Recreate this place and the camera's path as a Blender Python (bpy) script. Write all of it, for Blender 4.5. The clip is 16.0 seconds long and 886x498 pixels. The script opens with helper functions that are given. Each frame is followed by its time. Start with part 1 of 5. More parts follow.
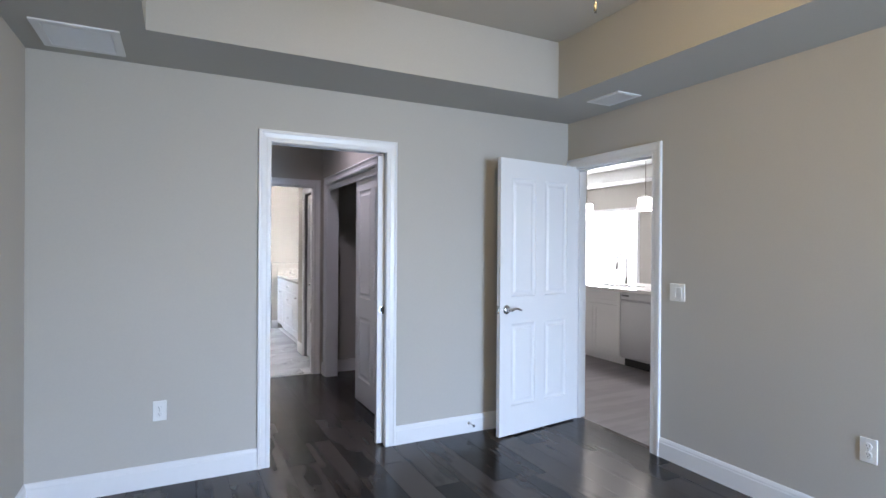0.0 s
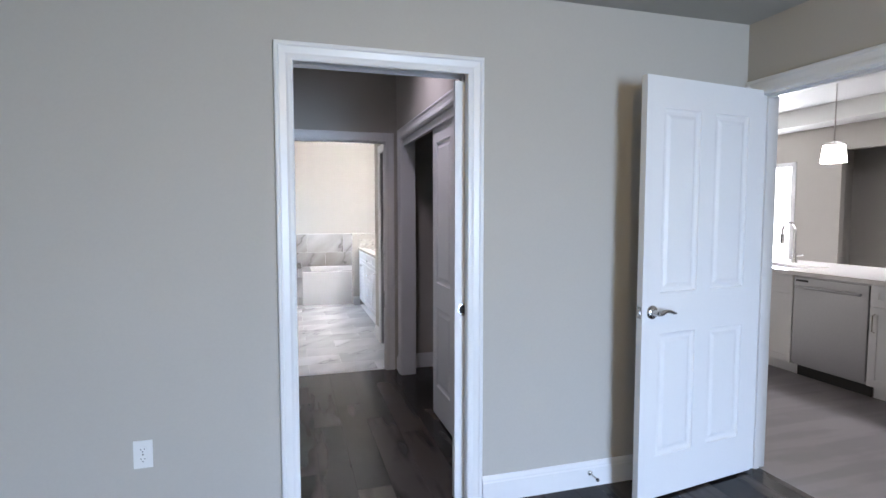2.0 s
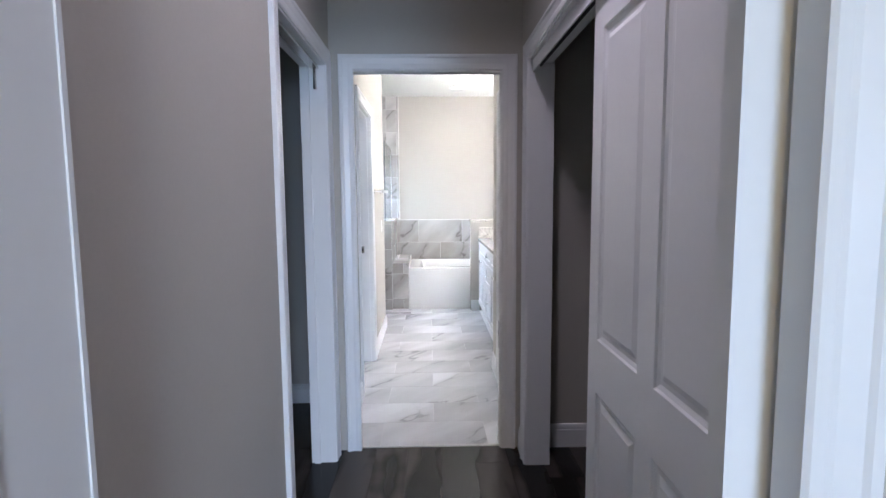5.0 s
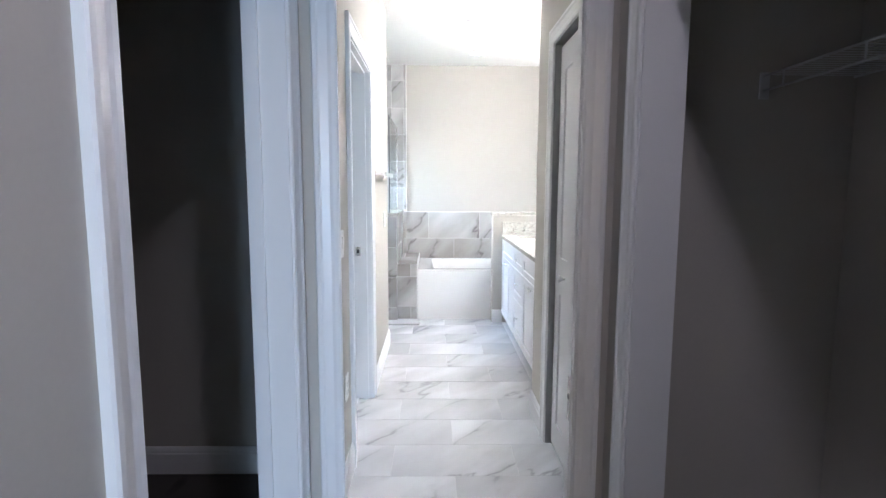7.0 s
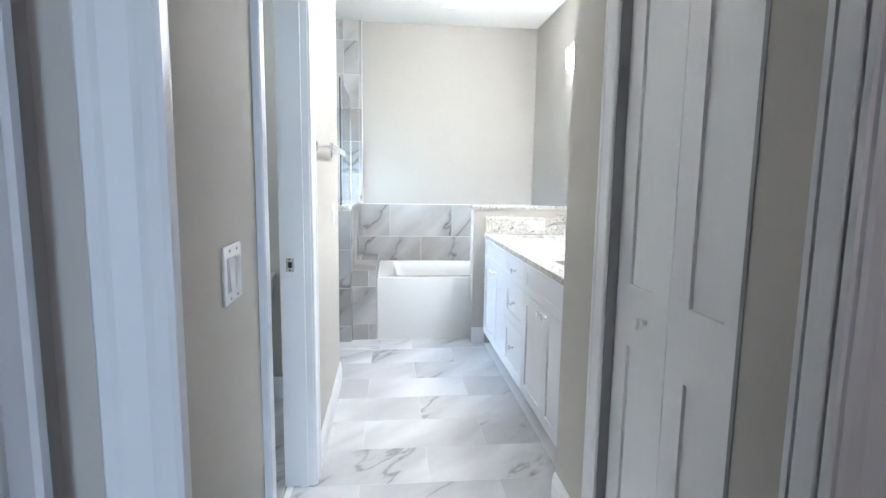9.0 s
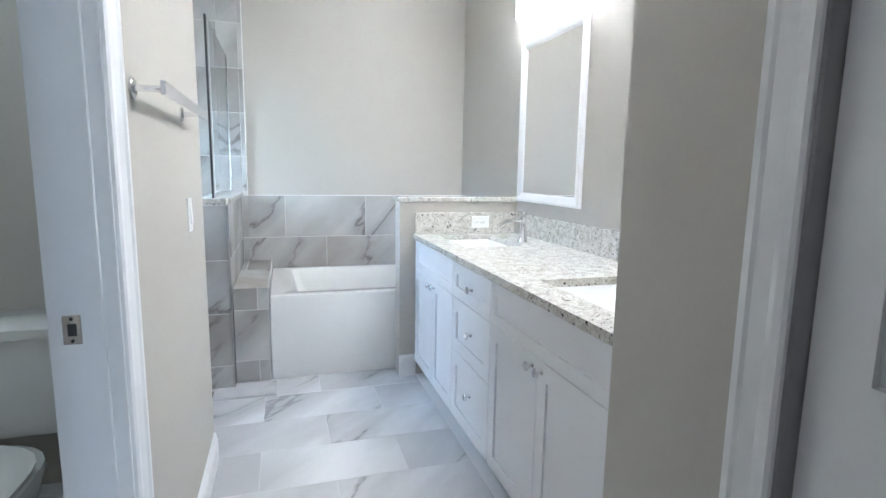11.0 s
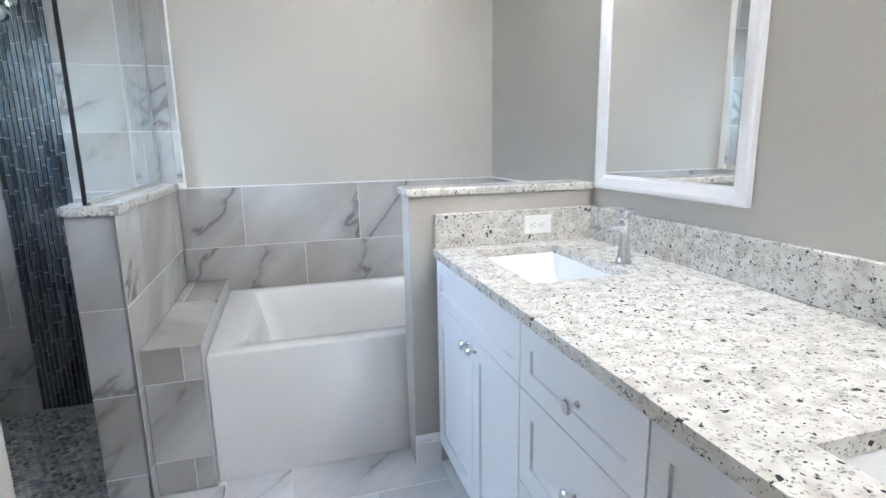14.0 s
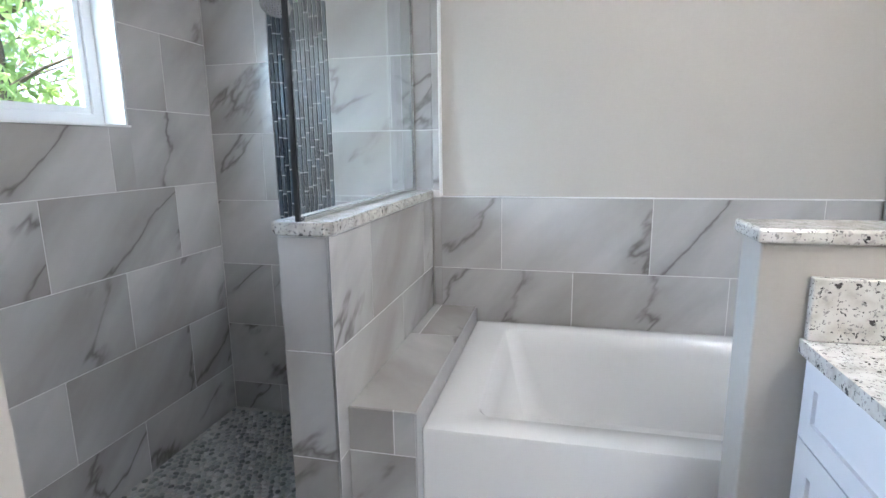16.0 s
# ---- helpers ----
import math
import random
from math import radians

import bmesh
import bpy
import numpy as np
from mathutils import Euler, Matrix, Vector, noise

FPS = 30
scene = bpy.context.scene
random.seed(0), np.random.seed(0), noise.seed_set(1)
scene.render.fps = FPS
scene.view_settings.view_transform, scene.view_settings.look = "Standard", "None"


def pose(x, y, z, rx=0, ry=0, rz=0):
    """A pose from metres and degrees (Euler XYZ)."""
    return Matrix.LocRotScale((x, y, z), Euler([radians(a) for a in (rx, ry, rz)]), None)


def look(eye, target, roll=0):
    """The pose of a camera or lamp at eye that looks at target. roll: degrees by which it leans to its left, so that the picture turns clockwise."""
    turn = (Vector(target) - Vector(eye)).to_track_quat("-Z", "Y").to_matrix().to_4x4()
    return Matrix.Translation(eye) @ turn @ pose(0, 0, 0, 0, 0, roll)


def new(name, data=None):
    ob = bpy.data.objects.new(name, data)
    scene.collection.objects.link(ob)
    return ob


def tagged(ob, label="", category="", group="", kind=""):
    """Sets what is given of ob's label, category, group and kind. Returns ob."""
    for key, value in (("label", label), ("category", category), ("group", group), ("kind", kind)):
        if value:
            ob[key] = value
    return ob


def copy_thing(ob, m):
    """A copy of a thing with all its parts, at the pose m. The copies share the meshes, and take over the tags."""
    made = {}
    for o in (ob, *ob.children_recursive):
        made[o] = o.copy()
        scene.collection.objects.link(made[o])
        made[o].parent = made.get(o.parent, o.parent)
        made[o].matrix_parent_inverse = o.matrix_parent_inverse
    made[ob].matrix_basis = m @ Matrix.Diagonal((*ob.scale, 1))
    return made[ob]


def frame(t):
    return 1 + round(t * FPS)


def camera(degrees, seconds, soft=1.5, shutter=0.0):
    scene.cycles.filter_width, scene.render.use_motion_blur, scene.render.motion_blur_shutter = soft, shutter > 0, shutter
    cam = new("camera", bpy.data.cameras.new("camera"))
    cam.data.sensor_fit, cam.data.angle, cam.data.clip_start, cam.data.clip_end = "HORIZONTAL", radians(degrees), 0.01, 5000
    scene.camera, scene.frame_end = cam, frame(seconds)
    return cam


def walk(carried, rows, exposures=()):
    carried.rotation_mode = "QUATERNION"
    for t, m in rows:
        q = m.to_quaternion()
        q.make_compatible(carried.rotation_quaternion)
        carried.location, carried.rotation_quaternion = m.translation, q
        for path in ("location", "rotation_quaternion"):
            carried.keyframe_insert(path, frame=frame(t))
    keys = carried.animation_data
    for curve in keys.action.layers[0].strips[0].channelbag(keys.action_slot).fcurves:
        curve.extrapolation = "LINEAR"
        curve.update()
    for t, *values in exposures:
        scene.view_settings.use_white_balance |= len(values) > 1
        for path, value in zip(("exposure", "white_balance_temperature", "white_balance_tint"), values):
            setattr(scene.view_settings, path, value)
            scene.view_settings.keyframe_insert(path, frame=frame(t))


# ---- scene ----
cam = camera(80.0, 16.0)
PATH = [
    (0, (-0.113, 0.776, 1.398), (0.787, 2.562, 1.391), 0.4),
    (0.5, (0.038, 1.034, 1.39), (0.904, 2.836, 1.321), 0.3),
    (1, (0.179, 1.306, 1.406), (0.955, 3.147, 1.305), 0.2),
    (1.5, (0.292, 1.617, 1.411), (0.96, 3.498, 1.294), 0.1),
    (2, (0.389, 1.902, 1.413), (0.947, 3.817, 1.28), -0.0),
    (2.5, (0.529, 2.2, 1.431), (0.959, 4.148, 1.287), 0.1),
    (3, (0.617, 2.484, 1.418), (0.921, 4.455, 1.267), 0.1),
    (3.5, (0.67, 2.823, 1.416), (0.875, 4.805, 1.252), 0.0),
    (5.8, (0.865, 4.178, 1.38), (0.891, 6.167, 1.167), -0.3),
    (6, (0.863, 4.28, 1.376), (0.891, 6.268, 1.16), -0.1),
    (6.5, (0.808, 4.594, 1.36), (0.841, 6.582, 1.137), 0.1),
    (7, (0.745, 4.876, 1.349), (0.778, 6.862, 1.12), 0.2),
    (7.5, (0.731, 5.19, 1.322), (0.755, 7.175, 1.085), 0.2),
    (8, (0.723, 5.445, 1.312), (0.764, 7.429, 1.065), 0.2),
    (8.5, (0.688, 5.739, 1.312), (0.797, 7.719, 1.056), 0.4),
    (9, (0.664, 6.004, 1.301), (0.869, 7.977, 1.044), 0.8),
    (9.5, (0.661, 6.283, 1.303), (0.96, 8.243, 1.041), 0.9),
    (10, (0.646, 6.54, 1.28), (1.044, 8.483, 1.018), 1.0),
    (10.2, (0.636, 6.648, 1.276), (1.07, 8.583, 1.014), 1.2),
    (12.3, (0.743, 7.508, 1.266), (1.451, 9.342, 0.902), -0.5),
    (12.5, (0.75, 7.593, 1.269), (1.46, 9.426, 0.9), -0.5),
    (13, (0.785, 7.808, 1.279), (1.5, 9.635, 0.893), -0.6),
    (13.5, (0.861, 8.029, 1.289), (1.548, 9.865, 0.894), -0.8),
    (14, (0.906, 8.228, 1.279), (1.457, 10.109, 0.881), -1.0),
    (14.5, (0.907, 8.448, 1.278), (1.282, 10.373, 0.888), -0.7),
    (15, (0.924, 8.66, 1.287), (1.081, 10.615, 0.894), -0.8),
    (15.5, (0.953, 8.83, 1.279), (0.822, 10.788, 0.896), -0.9),
    (16, (0.939, 8.939, 1.277), (0.495, 10.852, 0.901), -0.7),
]
EXPOSURES = [(0, 3.2, 6200, 18), (3, 3.15, 6200, 18), (5.8, 3.3, 6050, 16), (8, 3.4, 5950, 12), (10, 2.98, 5750, 10), (12.5, 2.66, 5800, 11), (14, 2.6, 5900, 13), (16, 2.48, 6000, 15)]
walk(cam, [(t, look(eye, target, roll)) for t, eye, target, roll in PATH], EXPOSURES)

# ---- world and large lights ----
world = bpy.data.worlds.new("world")
scene.world = world
world.use_nodes = True
wn = world.node_tree
sky = wn.nodes.new("ShaderNodeTexSky")
sky.sky_type, sky.sun_disc = "NISHITA", False
sky.sun_elevation, sky.sun_rotation = radians(60), radians(135)
wn.links.new(sky.outputs[0], wn.nodes["Background"].inputs[0])
wn.nodes["Background"].inputs[1].default_value = 0.15


def lamp(name, kind, m, watts, colour=(1, 1, 1), **extra):
    data = bpy.data.lights.new(name, kind)
    data.energy, data.color = watts, colour
    if kind == "AREA":
        data.shape, data.size, data.size_y = "RECTANGLE", extra["size"][0], extra["size"][1]
        data.spread = radians(extra.get("spread", 180))
    elif kind == "SUN":
        data.angle = extra["angle"]
    else:
        data.shadow_soft_size = extra["radius"]
    ob = new(name, data)
    ob.matrix_world = m
    return ob


lamp("sun", "SUN", look((12, -12, 30), (0, 0, 0)), 5.0, (1, 0.95, 0.88), angle=radians(0.5))
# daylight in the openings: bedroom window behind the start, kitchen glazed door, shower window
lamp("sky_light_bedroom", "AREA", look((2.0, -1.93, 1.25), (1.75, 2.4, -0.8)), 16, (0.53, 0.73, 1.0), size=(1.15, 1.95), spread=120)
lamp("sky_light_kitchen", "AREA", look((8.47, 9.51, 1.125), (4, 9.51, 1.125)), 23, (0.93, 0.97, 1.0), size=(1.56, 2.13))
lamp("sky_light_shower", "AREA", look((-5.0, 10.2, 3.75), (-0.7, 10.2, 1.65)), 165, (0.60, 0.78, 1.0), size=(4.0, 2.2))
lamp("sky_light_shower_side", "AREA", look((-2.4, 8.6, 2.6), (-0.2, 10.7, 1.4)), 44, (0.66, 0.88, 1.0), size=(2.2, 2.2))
# lamps: fan light in the bedroom tray, recessed lights of hall and tub
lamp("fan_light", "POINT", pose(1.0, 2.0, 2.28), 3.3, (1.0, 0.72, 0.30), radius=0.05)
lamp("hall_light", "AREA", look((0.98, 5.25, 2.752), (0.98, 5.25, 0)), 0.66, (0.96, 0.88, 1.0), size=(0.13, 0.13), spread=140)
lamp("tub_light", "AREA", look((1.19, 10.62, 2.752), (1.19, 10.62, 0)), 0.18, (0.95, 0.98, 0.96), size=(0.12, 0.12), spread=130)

# unseen fill lamps, added to brighten bath passage, kitchen and toilet room
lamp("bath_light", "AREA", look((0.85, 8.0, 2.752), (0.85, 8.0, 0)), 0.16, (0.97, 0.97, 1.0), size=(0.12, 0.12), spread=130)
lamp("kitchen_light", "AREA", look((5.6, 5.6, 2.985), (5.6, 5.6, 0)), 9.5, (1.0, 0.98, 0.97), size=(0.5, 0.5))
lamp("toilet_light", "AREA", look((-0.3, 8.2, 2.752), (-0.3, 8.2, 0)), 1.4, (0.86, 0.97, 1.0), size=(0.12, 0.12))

# ---- materials ----
MAT = {}


def material(name, colour, rough=0.5, metal=0.0, grain=0.0, scale=20.0, bump=0.0, spec=0.5, blotch=0.0, coat=0.0):
    """Plain surface with two scales of variation: fine grain and broad blotches."""
    m = bpy.data.materials.new(name)
    m.use_nodes = True
    t = m.node_tree
    b = t.nodes["Principled BSDF"]
    b.inputs["Roughness"].default_value = rough
    b.inputs["Metallic"].default_value = metal
    b.inputs["Specular IOR Level"].default_value = spec
    b.inputs["Coat Weight"].default_value = coat
    b.inputs["Base Color"].default_value = (*colour, 1)
    MAT[name] = m
    if grain or bump or blotch:
        co = t.nodes.new("ShaderNodeTexCoord")
        n1 = t.nodes.new("ShaderNodeTexNoise")
        n1.inputs["Scale"].default_value, n1.inputs["Detail"].default_value = scale, 4
        n2 = t.nodes.new("ShaderNodeTexNoise")
        n2.inputs["Scale"].default_value, n2.inputs["Detail"].default_value = 1.7, 3
        for n in (n1, n2):
            t.links.new(co.outputs["Object"], n.inputs["Vector"])
        mix = t.nodes.new("ShaderNodeMix")
        mix.data_type, mix.blend_type = "RGBA", "MULTIPLY"
        mix.inputs["Factor"].default_value = 1
        add = t.nodes.new("ShaderNodeMath")
        add.operation = "MULTIPLY_ADD"
        add.inputs[1].default_value, add.inputs[2].default_value = grain * 2, 1 - grain
        t.links.new(n1.outputs["Fac"], add.inputs[0])
        add2 = t.nodes.new("ShaderNodeMath")
        add2.operation = "MULTIPLY_ADD"
        add2.inputs[1].default_value, add2.inputs[2].default_value = blotch * 2, 1 - blotch
        t.links.new(n2.outputs["Fac"], add2.inputs[0])
        mul = t.nodes.new("ShaderNodeMath")
        mul.operation = "MULTIPLY"
        t.links.new(add.outputs[0], mul.inputs[0])
        t.links.new(add2.outputs[0], mul.inputs[1])
        mix.inputs["A"].default_value = (*colour, 1)
        t.links.new(mul.outputs[0], mix.inputs["B"])
        t.links.new(mix.outputs["Result"], b.inputs["Base Color"])
        if bump:
            bp = t.nodes.new("ShaderNodeBump")
            bp.inputs["Strength"].default_value, bp.inputs["Distance"].default_value = bump, 0.002
            t.links.new(n1.outputs["Fac"], bp.inputs["Height"])
            t.links.new(bp.outputs["Normal"], b.inputs["Normal"])
    return m


def ramp(t, stops):
    r = t.nodes.new("ShaderNodeValToRGB")
    while len(r.color_ramp.elements) < len(stops):
        r.color_ramp.elements.new(0.5)
    for e, (p, c) in zip(r.color_ramp.elements, stops):
        e.position, e.color = p, (*c, 1)
    return r


def marble(name, base, vein, rough=0.22, seed=0.0, vary=0.10, wash=(0.74, 0.715, 0.685), turn_z=-45, turn_y=-35.26):
    """Glazed marble-look tile: cloudy base, broad grey washes and thin diagonal veins; every piece has its own cut of the pattern."""
    m = bpy.data.materials.new(name)
    m.use_nodes = True
    t = m.node_tree
    b = t.nodes["Principled BSDF"]
    b.inputs["Roughness"].default_value = rough
    geo, info = t.nodes.new("ShaderNodeNewGeometry"), t.nodes.new("ShaderNodeObjectInfo")
    off = t.nodes.new("ShaderNodeVectorMath")
    off.operation = "MULTIPLY_ADD"
    off.inputs[1].default_value = (9.0 + seed, 7.0, 11.0)
    comb = t.nodes.new("ShaderNodeCombineXYZ")
    for i in range(3):
        t.links.new(info.outputs["Random"], comb.inputs[i])
    t.links.new(comb.outputs[0], off.inputs[0])
    t.links.new(geo.outputs["Position"], off.inputs[2])
    link = off.outputs[0]
    for turn, size in (((0, 0, radians(turn_z)), (1, 1, 1)), ((0, radians(turn_y), 0), (1, 1, 1)), ((0, 0, 0), (2.1, 0.58, 0.58))):
        mp = t.nodes.new("ShaderNodeMapping")
        mp.inputs["Rotation"].default_value, mp.inputs["Scale"].default_value = turn, size
        t.links.new(link, mp.inputs["Vector"])
        link = mp.outputs[0]
    warp = t.nodes.new("ShaderNodeTexNoise")
    warp.inputs["Scale"].default_value, warp.inputs["Detail"].default_value = 1.3, 5
    t.links.new(mp.outputs[0], warp.inputs["Vector"])
    wv = t.nodes.new("ShaderNodeVectorMath")
    wv.operation = "MULTIPLY_ADD"
    wv.inputs[1].default_value = (0.14, 0.14, 0.14)
    t.links.new(warp.outputs["Color"], wv.inputs[0])
    t.links.new(mp.outputs[0], wv.inputs[2])
    def math_node(op, a, b):
        n = t.nodes.new("ShaderNodeMath")
        n.operation = op
        for i, v in enumerate((a, b)):
            if isinstance(v, float):
                n.inputs[i].default_value = v
            elif v is not None:
                t.links.new(v, n.inputs[i])
        return n.outputs[0]

    bend = t.nodes.new("ShaderNodeTexNoise")
    bend.inputs["Scale"].default_value, bend.inputs["Detail"].default_value, bend.inputs["Roughness"].default_value = 0.85, 6, 0.52
    t.links.new(wv.outputs[0], bend.inputs["Vector"])
    ab = t.nodes.new("ShaderNodeMath")
    ab.operation = "ABSOLUTE"
    t.links.new(math_node("SUBTRACT", bend.outputs["Fac"], 0.5), ab.inputs[0])
    veins = ramp(t, [(0.0, (0.8, 0.8, 0.8)), (0.004, (0.55, 0.55, 0.55)), (0.009, (0.22, 0.22, 0.22)), (0.07, (0, 0, 0))])
    t.links.new(ab.outputs[0], veins.inputs[0])
    patch = t.nodes.new("ShaderNodeTexNoise")
    patch.inputs["Scale"].default_value, patch.inputs["Detail"].default_value = 2.2, 3
    t.links.new(off.outputs[0], patch.inputs["Vector"])
    gate = ramp(t, [(0.40, (0, 0, 0)), (0.52, (1, 1, 1))])
    t.links.new(patch.outputs["Fac"], gate.inputs[0])
    fac = t.nodes.new("ShaderNodeMath")
    fac.operation = "MULTIPLY"
    t.links.new(veins.outputs[0], fac.inputs[0])
    t.links.new(gate.outputs[0], fac.inputs[1])
    dark = tuple(c * k for c, k in zip(base, wash))
    cloud = ramp(t, [(0.36, dark), (0.5, tuple(c * 0.93 for c in base)), (0.62, tuple(min(1, c * 1.12) for c in base))])
    t.links.new(warp.outputs["Fac"], cloud.inputs[0])
    var = t.nodes.new("ShaderNodeMath")
    var.operation = "MULTIPLY_ADD"
    var.inputs[1].default_value, var.inputs[2].default_value = vary, 1 - vary / 2 - 0.03
    t.links.new(info.outputs["Random"], var.inputs[0])
    tone = t.nodes.new("ShaderNodeMix")
    tone.data_type, tone.blend_type = "RGBA", "MULTIPLY"
    tone.inputs["Factor"].default_value = 1
    t.links.new(cloud.outputs[0], tone.inputs["A"])
    t.links.new(var.outputs[0], tone.inputs["B"])
    mix = t.nodes.new("ShaderNodeMix")
    mix.data_type = "RGBA"
    t.links.new(fac.outputs[0], mix.inputs["Factor"])
    t.links.new(tone.outputs["Result"], mix.inputs["A"])
    mix.inputs["B"].default_value = (*vein, 1)
    t.links.new(mix.outputs["Result"], b.inputs["Base Color"])
    MAT[name] = m
    return m


def granite(name):
    """Cream granite with grey and black flecks."""
    m = bpy.data.materials.new(name)
    m.use_nodes = True
    t = m.node_tree
    b = t.nodes["Principled BSDF"]
    b.inputs["Roughness"].default_value = 0.14
    geo = t.nodes.new("ShaderNodeNewGeometry")
    wob = t.nodes.new("ShaderNodeTexNoise")
    wob.inputs["Scale"].default_value = 60
    t.links.new(geo.outputs["Position"], wob.inputs["Vector"])
    ad = t.nodes.new("ShaderNodeVectorMath")
    ad.operation = "MULTIPLY_ADD"
    ad.inputs[1].default_value = (0.03, 0.03, 0.03)
    t.links.new(wob.outputs["Color"], ad.inputs[0])
    t.links.new(geo.outputs["Position"], ad.inputs[2])
    base = ramp(t, [(0.33, (0.50, 0.475, 0.425)), (0.47, (0.61, 0.59, 0.54)), (0.62, (0.69, 0.675, 0.63))])
    n = t.nodes.new("ShaderNodeTexNoise")
    n.inputs["Scale"].default_value, n.inputs["Detail"].default_value = 28, 4
    t.links.new(geo.outputs["Position"], n.inputs["Vector"])
    t.links.new(n.outputs["Fac"], base.inputs[0])
    last = base.outputs[0]
    for scale, cut, colour, seed in ((95, 0.30, (0.42, 0.40, 0.37), 3.1), (115, 0.17, (0.05, 0.048, 0.047), 8.7), (150, 0.30, (0.27, 0.26, 0.25), 5.3), (62, 0.05, (0.05, 0.046, 0.043), 2.2)):
        v = t.nodes.new("ShaderNodeTexVoronoi")
        v.inputs["Scale"].default_value = scale
        o = t.nodes.new("ShaderNodeVectorMath")
        o.inputs[1].default_value = (seed, seed, seed)
        t.links.new(ad.outputs[0], o.inputs[0])
        t.links.new(o.outputs[0], v.inputs["Vector"])
        sep = t.nodes.new("ShaderNodeSeparateColor")
        t.links.new(v.outputs["Color"], sep.inputs[0])
        sel = t.nodes.new("ShaderNodeMath")
        sel.operation = "LESS_THAN"
        sel.inputs[1].default_value = cut
        t.links.new(sep.outputs[0], sel.inputs[0])
        shape = ramp(t, [(0.30, (1, 1, 1)), (0.42, (0, 0, 0))])
        t.links.new(v.outputs["Distance"], shape.inputs[0])
        f = t.nodes.new("ShaderNodeMath")
        f.operation = "MULTIPLY"
        t.links.new(sel.outputs[0], f.inputs[0])
        t.links.new(shape.outputs[0], f.inputs[1])
        mix = t.nodes.new("ShaderNodeMix")
        mix.data_type = "RGBA"
        t.links.new(f.outputs[0], mix.inputs["Factor"])
        t.links.new(last, mix.inputs["A"])
        mix.inputs["B"].default_value = (*colour, 1)
        last = mix.outputs["Result"]
    t.links.new(last, b.inputs["Base Color"])
    MAT[name] = m
    return m


def planks(name, dark, light, rough, along="y"):
    """Wood plank: long streaks along one axis, with a tone of its own for each board."""
    m = bpy.data.materials.new(name)
    m.use_nodes = True
    t = m.node_tree
    b = t.nodes["Principled BSDF"]
    b.inputs["Specular IOR Level"].default_value = 0.2
    geo, info = t.nodes.new("ShaderNodeNewGeometry"), t.nodes.new("ShaderNodeObjectInfo")
    rnd = t.nodes.new("ShaderNodeMath")
    t.links.new(info.outputs["Random"], rnd.inputs[0])
    t.links.new(geo.outputs["Random Per Island"], rnd.inputs[1])
    off = t.nodes.new("ShaderNodeVectorMath")
    off.operation = "MULTIPLY_ADD"
    off.inputs[1].default_value = (13, 17, 5)
    t.links.new(rnd.outputs[0], off.inputs[0])
    t.links.new(geo.outputs["Position"], off.inputs[2])
    mp = t.nodes.new("ShaderNodeMapping")
    mp.inputs["Scale"].default_value = (4.5, 0.5, 1) if along == "y" else (0.5, 4.5, 1)
    t.links.new(off.outputs[0], mp.inputs["Vector"])
    n = t.nodes.new("ShaderNodeTexNoise")
    n.inputs["Scale"].default_value, n.inputs["Detail"].default_value, n.inputs["Roughness"].default_value = 1.6, 2, 0.5
    t.links.new(mp.outputs[0], n.inputs["Vector"])
    broad = t.nodes.new("ShaderNodeTexNoise")
    broad.inputs["Scale"].default_value, broad.inputs["Detail"].default_value = 3.0, 3
    t.links.new(off.outputs[0], broad.inputs["Vector"])
    s = t.nodes.new("ShaderNodeMath")
    s.operation = "MULTIPLY_ADD"
    s.inputs[1].default_value = 0.35
    t.links.new(broad.outputs["Fac"], s.inputs[0])
    t.links.new(n.outputs["Fac"], s.inputs[2])
    s2 = t.nodes.new("ShaderNodeMath")
    s2.operation = "MULTIPLY_ADD"
    s2.inputs[1].default_value = 0.26
    t.links.new(rnd.outputs[0], s2.inputs[0])
    t.links.new(s.outputs[0], s2.inputs[2])
    r = ramp(t, [(0.68, dark), (0.87, tuple(a * 0.75 + c * 0.25 for a, c in zip(dark, light))), (1.0, light)])
    t.links.new(s2.outputs[0], r.inputs[0])
    t.links.new(r.outputs[0], b.inputs["Base Color"])
    rr = t.nodes.new("ShaderNodeMath")
    rr.operation = "MULTIPLY_ADD"
    rr.inputs[1].default_value, rr.inputs[2].default_value = 0.12, rough - 0.06
    t.links.new(n.outputs["Fac"], rr.inputs[0])
    t.links.new(rr.outputs[0], b.inputs["Roughness"])
    MAT[name] = m
    return m


def glass(name, colour=(1, 1, 1), ior=1.45, rough=0.0):
    m = bpy.data.materials.new(name)
    m.use_nodes = True
    b = m.node_tree.nodes["Principled BSDF"]
    b.inputs["Base Color"].default_value = (*colour, 1)
    b.inputs["Transmission Weight"].default_value, b.inputs["Roughness"].default_value, b.inputs["IOR"].default_value = 1, rough, ior
    MAT[name] = m
    return m


def glow(name, colour, strength):
    m = bpy.data.materials.new(name)
    m.use_nodes = True
    b = m.node_tree.nodes["Principled BSDF"]
    b.inputs["Base Color"].default_value = (*colour, 1)
    b.inputs["Emission Color"].default_value = (*colour, 1)
    b.inputs["Emission Strength"].default_value = strength
    MAT[name] = m
    return m


